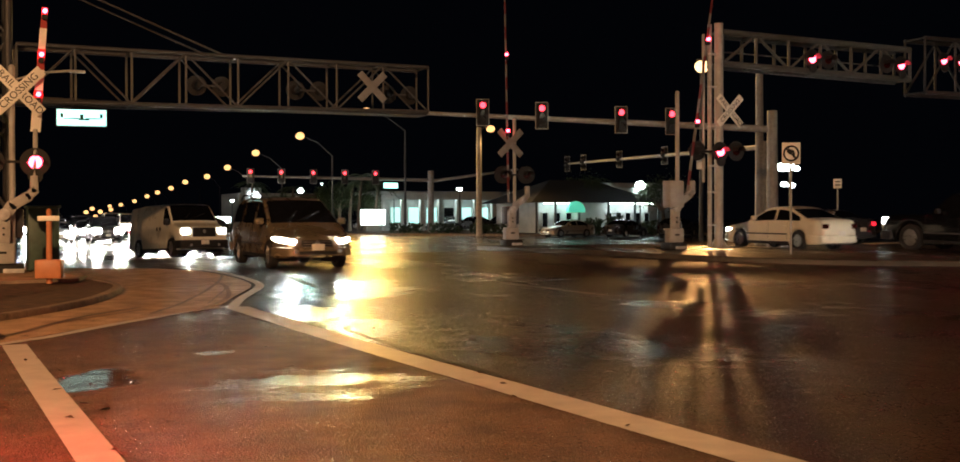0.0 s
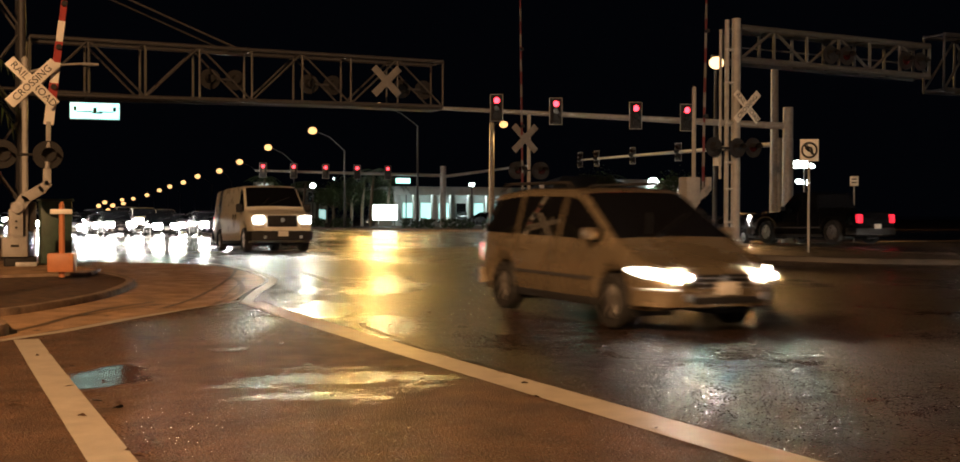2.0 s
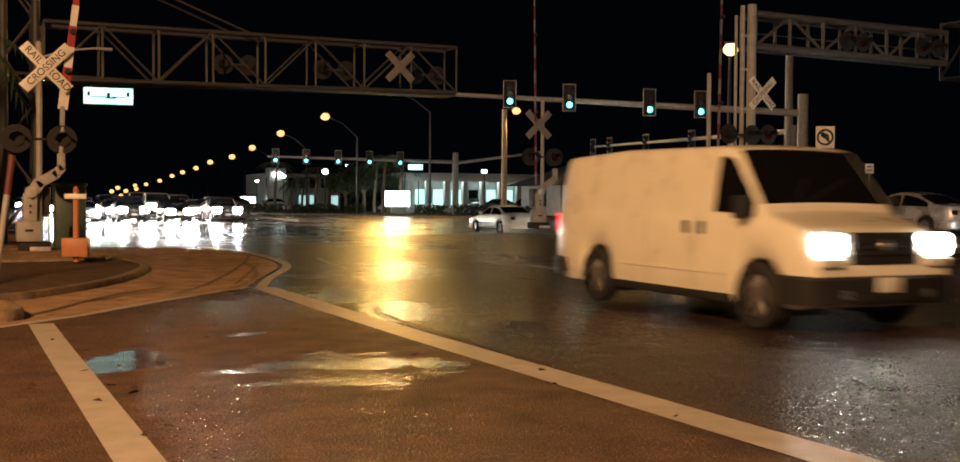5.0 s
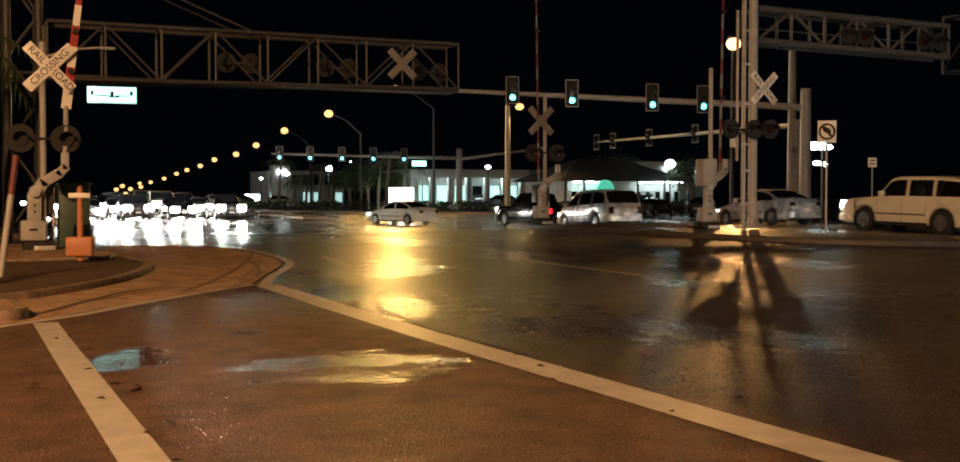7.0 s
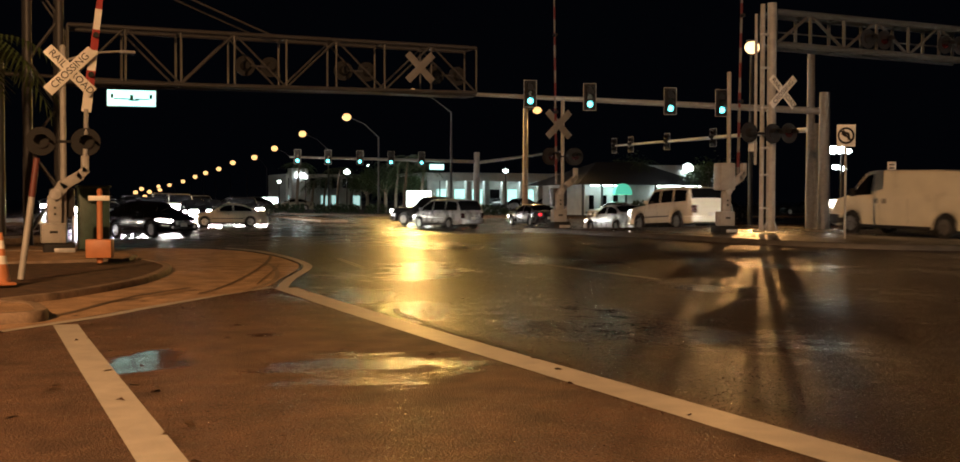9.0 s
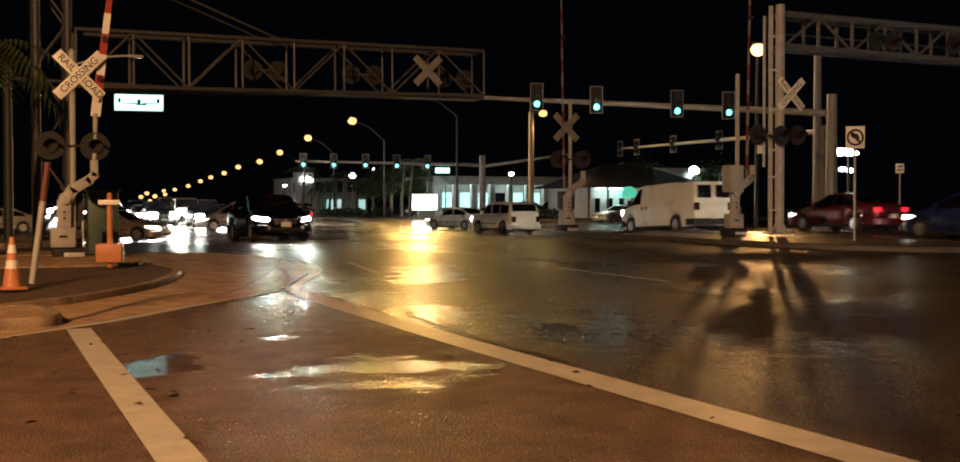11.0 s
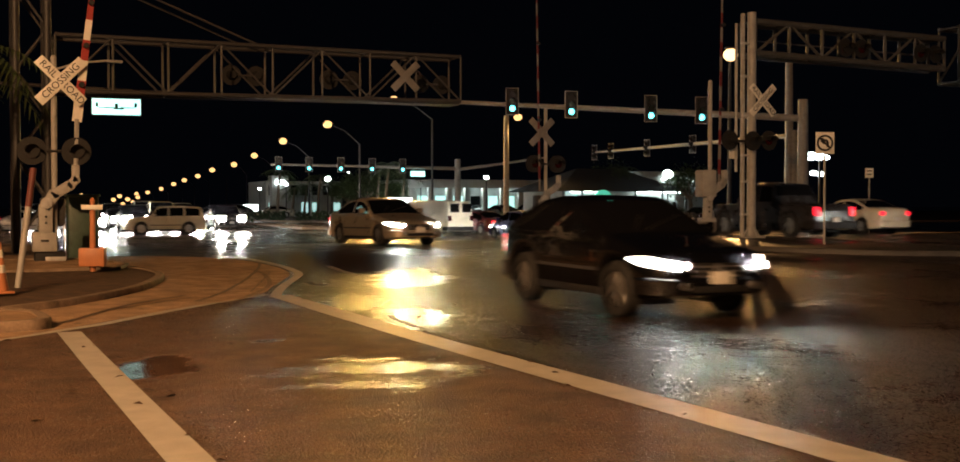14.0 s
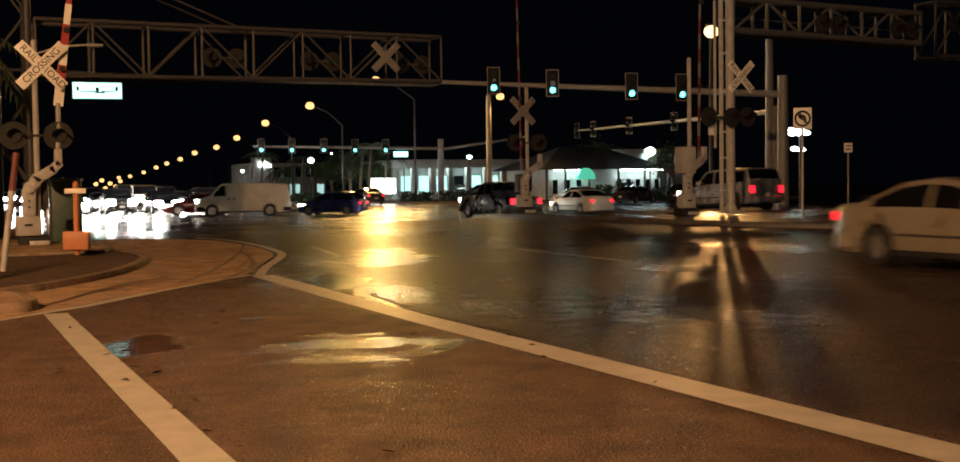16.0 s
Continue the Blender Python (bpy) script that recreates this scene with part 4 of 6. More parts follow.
def build_red_wash_lamp():
    """Unseen red lamp added beyond the picture's edge; it throws red on near asphalt."""
    m = thing("red_wash_lamp", "low unseen red lamp on a steel mast, added for the red wash", "railway signal", pose(-1.75, 5.5, 0))
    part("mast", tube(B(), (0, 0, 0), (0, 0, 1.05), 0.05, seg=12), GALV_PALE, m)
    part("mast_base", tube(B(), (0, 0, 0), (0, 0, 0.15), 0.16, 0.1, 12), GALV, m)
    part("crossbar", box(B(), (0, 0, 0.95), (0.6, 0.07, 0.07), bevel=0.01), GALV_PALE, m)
    flasher(m, pose(0.3, 0.04, 0.93, 20, 0, 130), True, GLOW_RED_WASH)
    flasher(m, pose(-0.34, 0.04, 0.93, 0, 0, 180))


build_red_wash_lamp()


# ---------------------------------------------------------------- vehicles
def wheel(parent, x, y, r, w, side, hub=RIM):
    """Tyre and rim; turns about its own x axis."""
    ob = new("wheel")
    ob.parent, ob.matrix_basis = parent, pose(x, y, r)
    bm = B()
    prof = [(-w / 2, r * 0.66), (-w / 2, r * 0.93), (-w * 0.36, r), (w * 0.36, r), (w / 2, r * 0.93), (w / 2, r * 0.66)]
    seg = 26
    rings = [[bm.verts.new((px, rad * math.cos(2 * math.pi * i / seg), rad * math.sin(2 * math.pi * i / seg))) for px, rad in prof] for i in range(seg)]
    for i in range(seg):
        a, b = rings[i], rings[(i + 1) % seg]
        for k in range(5):
            bm.faces.new((a[k], a[k + 1], b[k + 1], b[k]))
    part("tyre", bm, RUBBER, ob)
    bm = B()
    o = side * w * 0.36
    tube(bm, (o - side * 0.03, 0, 0), (o - side * 0.02, 0, 0), r * 0.66, seg=24)
    for i in range(6):
        a = i * math.pi / 3
        m = Matrix.Translation((o, 0, 0)) @ Euler((a, 0, 0)).to_matrix().to_4x4()
        box(bm, (0, 0, r * 0.33), (0.03, r * 0.17, r * 0.62), m, 0.008)
    tube(bm, (o - 0.01 * side, 0, 0), (o + side * 0.025, 0, 0), r * 0.16, r * 0.12, 12)
    part("rim", bm, hub, ob)
    return ob


STYLES = {
    # length, width, height, belt, wheel radius, wheel places; heights of nose tip, hood front, cowl and deck;
    # glass house along the length: screen base, screen top, roof rear, rear glass base; tumblehome; side panes
    "sedan": dict(L=4.75, W=1.8, H=1.45, belt=0.92, r=0.32, fw=1.38, rw=-1.35, tip=0.52, nose=0.72, cowl=0.95, deck=1.02, gh=(1.02, 0.2, -0.95, -1.75), tum=0.24, panes=((0.62, -0.28), (-0.36, -1.45))),
    "hatch": dict(L=4.2, W=1.75, H=1.5, belt=0.93, r=0.31, fw=1.3, rw=-1.25, tip=0.52, nose=0.74, cowl=0.98, deck=1.0, gh=(1.1, 0.25, -1.45, -2.0), tum=0.22, panes=((0.7, -0.25), (-0.33, -1.6))),
    "minivan": dict(L=5.05, W=1.95, H=1.76, belt=1.03, r=0.34, fw=1.55, rw=-1.45, tip=0.56, nose=0.80, cowl=1.08, deck=1.05, gh=(1.62, 0.55, -2.05, -2.44), tum=0.2, panes=((1.25, 0.2), (0.12, -1.05), (-1.13, -2.2))),
    "suv": dict(L=4.75, W=1.9, H=1.76, belt=1.08, r=0.38, fw=1.42, rw=-1.35, tip=0.68, nose=0.98, cowl=1.12, deck=1.1, gh=(0.95, 0.45, -2.1, -2.33), tum=0.13, panes=((0.72, -0.12), (-0.22, -1.05), (-1.15, -2.02))),
    "crossover": dict(L=4.6, W=1.88, H=1.58, belt=1.0, r=0.36, fw=1.36, rw=-1.3, tip=0.58, nose=0.82, cowl=1.05, deck=1.08, gh=(1.1, 0.2, -1.15, -2.15), tum=0.22, panes=((0.75, -0.22), (-0.3, -1.5))),
    "van": dict(L=5.7, W=2.0, H=2.08, belt=1.22, r=0.37, fw=1.95, rw=-1.55, tip=0.85, nose=1.12, cowl=1.3, deck=1.3, gh=(2.02, 1.4, -2.74, -2.82), tum=0.13, panes=((1.86, 1.12),)),
    "pickup": dict(L=5.8, W=2.0, H=1.92, belt=1.18, r=0.42, fw=1.75, rw=-1.75, tip=0.8, nose=1.1, cowl=1.2, deck=1.16, gh=(1.05, 0.4, -0.85, -1.05), tum=0.17, panes=((0.72, -0.05), (-0.15, -0.82))),
}


class Shape:
    """The outer skin of a vehicle: a side profile, a plan and a cross-section at each station along it."""

    def __init__(self, kind):
        s = STYLES[kind]
        self.s, self.kind = s, kind
        self.sleek = kind in ("minivan", "crossover", "sedan", "hatch")
        self.L, self.W, self.H = s["L"], s["W"] / 2, s["H"]
        self.clear = 0.2 if kind in ("sedan", "hatch") else 0.27
        e = self.L / 2
        y0, y1, y2, y3 = s["gh"]
        pts = [(-e, s["deck"] - 0.22), (-e + 0.07, s["deck"] - 0.05), (min(y3, -e + 0.16), s["deck"]), (y3, s["deck"] + 0.02), (y2, self.H - 0.07),
               (y2 * 0.6 + y1 * 0.4, self.H), (y1 - 0.25, self.H - 0.015), (y1, self.H - 0.06), (y0, s["cowl"]), (e - 0.42, s["nose"] + 0.07), (e - 0.14, s["nose"] - 0.02), (e, s["tip"])]
        ys = np.arange(-e - 0.3, e + 0.3, 0.01)
        zs = np.interp(ys, [p[0] for p in pts], [p[1] for p in pts])
        k = np.ones(9) / 9
        self.ys, self.zs = ys, np.convolve(np.convolve(np.pad(zs, 8, mode="edge"), k, "valid"), k, "valid")

    def top(self, y):
        return float(np.interp(y, self.ys, self.zs))

    def half(self, y):
        f = abs(y) / (self.L / 2)
        curve = (0.34 if y > 0 else 0.2) if self.sleek else 0.1
        return self.W * (1 - 0.03 * f ** 2 - curve * max(0, (f - 0.8) / 0.2) ** 2.2)

    def bottom(self, y):
        s, r = self.s, self.s["r"]
        z = self.clear + 0.06 * max(0, (abs(y) / (self.L / 2) - 0.9) * 10)
        for wy in (s["fw"], s["rw"]):
            d = abs(y - wy) / (1.14 * r)
            if d < 1:
                z = max(z, r + 1.14 * r * math.sqrt(1 - d * d))
        return z

    def section(self, y):
        """Right half of the cross-section, from the sill up to the middle of the roof."""
        s, w, zt = self.s, self.half(y), self.top(y)
        z0 = min(self.bottom(y), zt - 0.2)
        rc = 0.085
        zs = min(s["belt"] + 0.05 * (-y / self.L + 0.3), zt - rc)
        zr = max(zs + 0.002, zt - rc)
        out = [(w * k, z0 + (zs - z0) * f) for f, k in ((0, 0.93), (0.12, 0.965), (0.3, 0.992), (0.5, 1.0), (0.68, 0.998), (0.84, 0.985), (0.94, 0.972), (1, 0.955))]
        rise = (zr - zs) / (self.H - s["belt"])
        for g in (0.07, 0.35, 0.65, 0.93, 1.0):
            out.append((w * 0.955 - w * s["tum"] * rise * (0.75 * g + 0.25 * g * g), zs + (zr - zs) * g))
        wr, zc = out[-1][0], zt - 0.018
        for a in (30, 60, 90):
            out.append((wr - 0.12 * (1 - math.cos(radians(a))), zr + (zc - zr) * math.sin(radians(a))))
        wi = out[-1][0]
        for f in (0.66, 0.33, 0.0):
            out.append((wi * f, zc + 0.018 * (1 - f * f)))
        return out

    def side_x(self, y, z):
        p = self.section(y)[:13]
        return float(np.interp(z, [q[1] for q in p], [q[0] for q in p]))

    def stations(self):
        s, e, r = self.s, self.L / 2, self.s["r"]
        ys = set(np.linspace(-e, e, int(self.L / 0.11)))
        ys |= {e - 0.02, e - 0.05, e - 0.09, -e + 0.02, -e + 0.05, *s["gh"]}
        ys |= {v for p in s["panes"] for v in p}
        for wy in (s["fw"], s["rw"]):
            ys |= {wy + k * r for k in (-1.18, -1.13, -1.0, -0.8, -0.55, -0.28, 0, 0.28, 0.55, 0.8, 1.0, 1.13, 1.18)}
        keep = {round(v, 4) for p in s["panes"] for v in p} | {round(v, 4) for v in s["gh"]} | {round(e, 4), round(-e, 4)}
        out = []
        for y in sorted({round(float(v), 4) for v in ys if -e <= v <= e}):
            if out and y - out[-1] < 0.014:
                if y in keep and out[-1] not in keep:
                    out[-1] = y
                    continue
                if y not in keep:
                    continue
            out.append(y)
        return out


SHAPES = {}


def skin(kind):
    """Body shell and panes as point grids: each pane is the piece of the shell that it fills."""
    sh = SHAPES.setdefault(kind, Shape(kind))
    s = sh.s
    ys = sh.stations()
    y0, y1, y2, y3 = s["gh"]
    half_rings = [sh.section(y) for y in ys]
    n = len(half_rings[0])
    faces = {"rear_window": []}
    for i in range(len(ys) - 1):
        m = (ys[i] + ys[i + 1]) / 2
        for k in range(n - 1):
            where = "body"
            if k >= 14 and y1 + 0.03 < m < y0 - 0.06:
                where = "windscreen"
            elif k >= 14 and y3 + 0.06 < m < y2 - 0.02 and kind != "van":
                where = "rear_window"
            elif 8 <= k <= 10:
                for q, (a, b) in enumerate(s["panes"]):
                    if b < m < a:
                        where = "side_window%d" % q
            faces.setdefault(where, []).append((i, k))
    return sh, ys, half_rings, faces


def grid_mesh(ys, rings, cells, sides, inset=0.0, ends=False, sink=None):
    bm = B()
    made = {}

    def vert(i, k, sx):
        key = (i, k, sx if k < len(rings[0]) - 1 else 1)
        if key not in made:
            x, z = rings[i][k]
            if sink and k >= 16 and sink[0] < ys[i] < sink[1]:
                z = sink[2]
            d = 1 - inset / 0.8
            made[key] = bm.verts.new((sx * x * d, ys[i], z - inset * 0.6))
        return made[key]
    for sx in sides:
        for i, k in cells:
            q = [vert(i, k, sx), vert(i + 1, k, sx), vert(i + 1, k + 1, sx), vert(i, k + 1, sx)]
            bm.faces.new(q if sx > 0 else q[::-1])
    if ends:
        n = len(rings[0])
        for i in (0, len(ys) - 1):
            bm.faces.new([vert(i, k, 1) for k in range(n)] + [vert(i, k, -1) for k in range(n - 2, -1, -1)])
        for i in range(len(ys) - 1):
            bm.faces.new((vert(i, 0, 1), vert(i, 0, -1), vert(i + 1, 0, -1), vert(i + 1, 0, 1)))
    return bm


def wrap_strip(sh, front, z0, z1, out, reach):
    """A band bent round the nose or the tail, as a bumper is."""
    sg = 1 if front else -1
    e = sh.L / 2
    ys = [e - reach + reach * k / 7 for k in range(8)]
    line = [(sh.half(sg * y) + out, sg * y) for y in ys] + [(sh.half(sg * e) * 0.9, sg * (e + out)), (0, sg * (e + out * 1.25))]
    line += [(-x, y) for x, y in reversed(line[:-1])]
    bm = B()
    rows = []
    for x, y in line:
        q = [(0.0, z0 + 0.03), (1.0, z0), (1.0, z1 - 0.03), (0.55, z1)]
        rows.append([bm.verts.new((x - math.copysign(0.06 * (1 - d), x) if x else 0, y - sg * 0.06 * (1 - d), z)) for d, z in q] + [bm.verts.new((x * 0.86, y - sg * 0.1, z1)), bm.verts.new((x * 0.86, y - sg * 0.1, z0 + 0.03))])
    for a, b in zip(rows, rows[1:]):
        for k in range(6):
            bm.faces.new((a[k], a[(k + 1) % 6], b[(k + 1) % 6], b[k]))
    bm.faces.new(rows[0])
    bm.faces.new(rows[-1][::-1])
    return bm


def side_patch(sh, sx, ya, yb, low, high, out=0.006, nu=9, nv=5):
    """A piece laid on the flank between two stations, with curved lower and upper edges."""
    bm = B()
    grid = []
    for i in range(nu):
        u = i / (nu - 1)
        y = ya + (yb - ya) * u
        row = []
        for j in range(nv):
            z = low(u) + (high(u) - low(u)) * j / (nv - 1)
            row.append(bm.verts.new((sx * (sh.side_x(y, z) + out), y + out, z)))
        grid.append(row)
    for a, b in zip(grid, grid[1:]):
        for j in range(nv - 1):
            bm.faces.new((a[j], a[j + 1], b[j + 1], b[j]))
    return bm


def vehicle(kind, paint, label, head=True, tail=True, rack=False, category="car", rear_panes=False, name=None, glare=False):
    v = thing(name or {"van": "cargo_van", "minivan": "minivan", "suv": "suv", "crossover": "suv", "pickup": "pickup_truck"}.get(kind, "car"), label, category, group="traffic")
    sh, ys, rings, faces = skin(kind)
    s, sleek, clear = sh.s, sh.sleek, sh.clear
    L, W, H, r, e = sh.L, sh.W, sh.H, s["r"], sh.L / 2
    y0, y1, y2, y3 = s["gh"]
    sink = (-e + 0.12, y3 - 0.08, 0.85) if kind == "pickup" else None
    part("body", grid_mesh(ys, rings, faces["body"], (1, -1), 0, True, sink), paint, v, smooth=42)
    part("windscreen", grid_mesh(ys, rings, faces["windscreen"], (1, -1), 0.006), GLASS, v, smooth=60)
    if faces["rear_window"]:
        part("rear_window", grid_mesh(ys, rings, faces["rear_window"], (1, -1), 0.006), GLASS, v, smooth=60)
    for where in sorted(faces):
        if where.startswith("side_window"):
            for sx in (1, -1):
                part("side_window", grid_mesh(ys, rings, faces[where], (sx,), 0.005), GLASS, v, smooth=60)
    if rear_panes:
        for sx in (1, -1):
            part("rear_window", box(B(), (sx * W * 0.42, -e - 0.004, 1.62), (W * 0.62, 0.03, 0.5), bevel=0.01), GLASS, v)
    part("interior", box(B(), (0, (y1 + y2) / 2, (s["belt"] + H) / 2 - 0.08), (W * 1.3, (y1 - y2) * 0.96, H - s["belt"] - 0.22)), BLACK, v)
    yl, yf = s["rw"] + 1.2 * r, s["fw"] - 1.2 * r
    seams = (0.72, 0.32) if kind == "van" else (0.03, 0.48, 0.97)
    for sx in (1, -1):
        part("sill", box(B(), (sx * W * 0.945, (yl + yf) / 2, clear + 0.03), (0.06, yf - yl, 0.1), bevel=0.015), BLACK, v)
        zt = clear + 0.3
        part("trim_strip", side_patch(sh, sx, yl + 0.03, yf - 0.03, lambda u: zt, lambda u: zt + 0.045, 0.012, 8, 2), paint if kind == "van" else GREY, v)
        for k in seams:
            y = yl + (yf - yl) * k
            part("door_seam", side_patch(sh, sx, y - 0.005, y + 0.005, lambda u: clear + 0.1, lambda u: s["belt"] - 0.02, 0.002, 2, 9), BLACK, v)
        for k in ((0.66, 0.78) if kind == "van" else (0.12, 0.58)):
            y, z = yl + (yf - yl) * k, s["belt"] - 0.13
            part("door_handle", box(B(), (sx * (sh.side_x(y, z) + 0.012), y, z), (0.03, 0.16, 0.032) if kind != "van" else (0.03, 0.09, 0.15), bevel=0.01), BLACK if kind == "van" else paint, v)
        ym = s["panes"][0][0] - 0.06
        mz = s["belt"] + 0.12
        part("mirror", box(B(), (sx * (sh.half(ym) * 0.93 + 0.15), ym, mz), (0.2, 0.11, 0.16 if kind != "van" else 0.26), bevel=0.04), BLACK if kind in ("van", "pickup") else paint, v)
        # lamps
        zh = s["nose"] - (0.12 if sleek else 0.16)
        xh = sh.half(e) * (0.98 if sleek else 0.83)
        if sleek and not glare:
            bm = side_patch(sh, sx, e - 0.62, e - 0.012, lambda u: zh + 0.06 - 0.13 * u ** 0.7, lambda u: zh + 0.075 + 0.035 * math.sin(math.pi * u) - 0.03 * u * u, 0.008, 12, 6)
        else:
            bm = box(B(), (sx * xh, e - 0.04, zh), (W * (0.6 if glare else 0.34), 0.14, 0.36 if glare else 0.25), bevel=0.05)
        part("headlamp_housing", bm, (GLOW_QUEUE if glare else GLOW_REFLECTOR) if head else RIM, v)
        yh = e + (0.0 if sleek or glare else 0.03)
        # black tube added round each lamp to narrow its beam
        part("headlamp_beam_tube", tube(B(), (sx * xh, yh - 0.02, zh), (sx * xh, yh + (0.12 if sleek else 0.1), zh), 0.046, 0.048, 18, caps=False), BLACK, v)
        part("headlamp", tube(B(), (sx * xh, yh + 0.005, zh), (sx * xh, yh + 0.018, zh), 0.045, seg=18), GLOW_HEAD if head else RIM, v, "lit headlamp" if head else "")
        if not sleek:
            part("turn_lamp", box(B(), (sx * xh, e + 0.01, zh - 0.19), (W * 0.32, 0.06, 0.09), bevel=0.02), WHITE, v)
        zt2, hgt = s["deck"] - 0.2, 0.16 if kind in ("sedan", "hatch") else 0.3
        part("tail_lamp", box(B(), (sx * sh.half(-e + 0.05) * 0.86, -e + 0.03, zt2 - hgt * 0.2), (W * 0.24, 0.12, hgt), bevel=0.03), GLOW_TAIL if tail else LENS_RED, v)
        for wy in (s["fw"], s["rw"]):
            part("wheel_well", box(B(), (sx * W * 0.55, wy, r + 0.12), (W * 0.5, r * 2.0, r * 1.7)), BLACK, v)
        if rack:
            wr = sh.section((y1 + y2) / 2)[12][0] - 0.05
            part("roof_rail", bend(B(), [(sx * wr, y1 - 0.35, H - 0.05), (sx * wr, y1 - 0.5, H + 0.05), (sx * wr, y2 + 0.3, H + 0.05), (sx * wr, y2 + 0.1, H - 0.06)], 0.022), BLACK, v)
    dark = kind in ("van", "pickup")
    part("front_bumper", wrap_strip(sh, True, clear + 0.06, clear + (0.36 if dark else 0.27), 0.06, 0.42), BLACK if dark else paint, v)
    part("rear_bumper", wrap_strip(sh, False, clear + 0.06, clear + 0.3, 0.06, 0.4), BLACK if dark else paint, v)
    gw = sh.half(e) * (1.2 if sleek else 1.05)
    bm = box(B(), (0, e - 0.01, s["nose"] - 0.2), (gw, 0.05, 0.2 if sleek else 0.34), bevel=0.01)
    part("grille", bm, BLACK, v)
    for i in range(3):
        part("grille_bar", box(B(), (0, e + 0.02, s["nose"] - 0.26 + i * 0.06), (gw * 0.94, 0.02, 0.018), bevel=0.005), BLACK if kind == "van" else RIM, v)
    part("badge", tube(B(), (0, e + 0.02, s["nose"] - 0.17), (0, e + 0.035, s["nose"] - 0.17), 0.07, 0.06, 12), RIM, v)
    part("lower_intake", box(B(), (0, e + 0.075, clear + 0.13), (W * 0.95, 0.02, 0.08), bevel=0.008), BLACK, v)
    for sx in (1, -1):
        part("fog_lamp", tube(B(), (sx * W * 0.55, e + 0.03, clear + 0.17), (sx * W * 0.55, e + 0.085, clear + 0.17), 0.05, seg=12), RIM, v)
        ya, yb = y0 - 0.1, y0 - 0.5 * (y0 - y1)
        part("wiper", bend(B(), [(sx * 0.1 + 0.3, ya, sh.top(ya) + 0.012), (sx * 0.3 - 0.2, yb, sh.top(yb) + 0.014)], 0.009, seg=6), BLACK, v)
    for y, z in ((e + 0.085, clear + 0.27), (-e - 0.085, clear + 0.36)):
        part("plate", box(B(), (0, y, z), (0.31, 0.012, 0.155), bevel=0.003), WHITE, v)
    part("underbody", box(B(), (0, 0, clear + 0.08), (W * 1.4, L * 0.86, 0.16)), BLACK, v)
    wheels = []
    for sx in (1, -1):
        for y in (s["fw"], s["rw"]):
            wheels.append(wheel(v, sx * (W - 0.12), y, r, 0.22, sx))
    return v, wheels, r


def car_paint(name, colour, rough=0.28, metal=0.4):
    return plain(name, colour, rough, metal, 0.1, 2.0, coat=0.6)


P_GOLD = car_paint("pale_gold_paint", (0.30, 0.25, 0.17), 0.27, 0.6)
P_WHITE = car_paint("white_car_paint", (0.82, 0.79, 0.66), 0.3, 0.0)
P_SILVER = car_paint("silver_car_paint", (0.5, 0.5, 0.5))
P_BLACK = car_paint("black_car_paint", (0.005, 0.005, 0.006), 0.2, 0.2)
P_DARK = car_paint("dark_grey_paint", (0.05, 0.05, 0.055))
P_BLUE = car_paint("deep_blue_paint", (0.02, 0.035, 0.16))
P_RED = car_paint("maroon_paint", (0.12, 0.015, 0.02))
P_TAN = car_paint("champagne_paint", (0.42, 0.37, 0.29), 0.3, 0.55)

# ways driven: the right turn out of the side street, the left turn across the far side, the straight lane
WAYS = {
    "right_inner": [(-60, 57), (-10, 56.8), (-1, 56.3), (3.5, 54.6), (6.8, 51), (8.3, 45), (8.6, 38), (8.5, 25), (8.4, 12), (8.4, -60)],
    "right_mid": [(-60, 57), (-10, 56.8), (0, 56.0), (4.5, 54), (7.8, 50.5), (9.3, 45), (9.5, 38), (9.2, 25), (9.0, 12), (9.0, -60)],
    "right_outer": [(-60, 57), (-10, 56.8), (0, 56.2), (5, 54.8), (8.4, 51.5), (10.2, 46), (11.2, 39), (12.4, 29), (13.9, 18.8), (14.6, 12.5), (16, -60)],
    "left_inner": [(45, -160), (36, -60), (29.8, 10), (27.4, 24), (26.6, 30), (26.2, 40), (26.6, 52), (26.0, 61), (24.2, 67), (20.5, 70.3), (14, 71.6), (0, 72), (-60, 72)],
    "left_outer": [(48, -160), (39, -60), (33.2, 10), (30.8, 24), (30.0, 30), (29.6, 40), (30.0, 54), (29.4, 64), (27.2, 70.5), (22.5, 74.2), (14, 75.5), (0, 76), (-60, 76)],
    "straight": [(53, -160), (44, -60), (37, 10), (34.4, 24), (33.6, 32), (33.4, 60), (33.2, 110), (33, 420)],
}


def way_points(name):
    pts = smooth_line(rail(WAYS[name], 5.0), 6)
    s, out = 0.0, [(0.0, *pts[0])]
    for (x0, y0), (x1, y1) in zip(pts, pts[1:]):
        s += math.hypot(x1 - x0, y1 - y0)
        out.append((s, x1, y1))
    return np.array(out)


WAY_POINTS = {k: way_points(k) for k in WAYS}


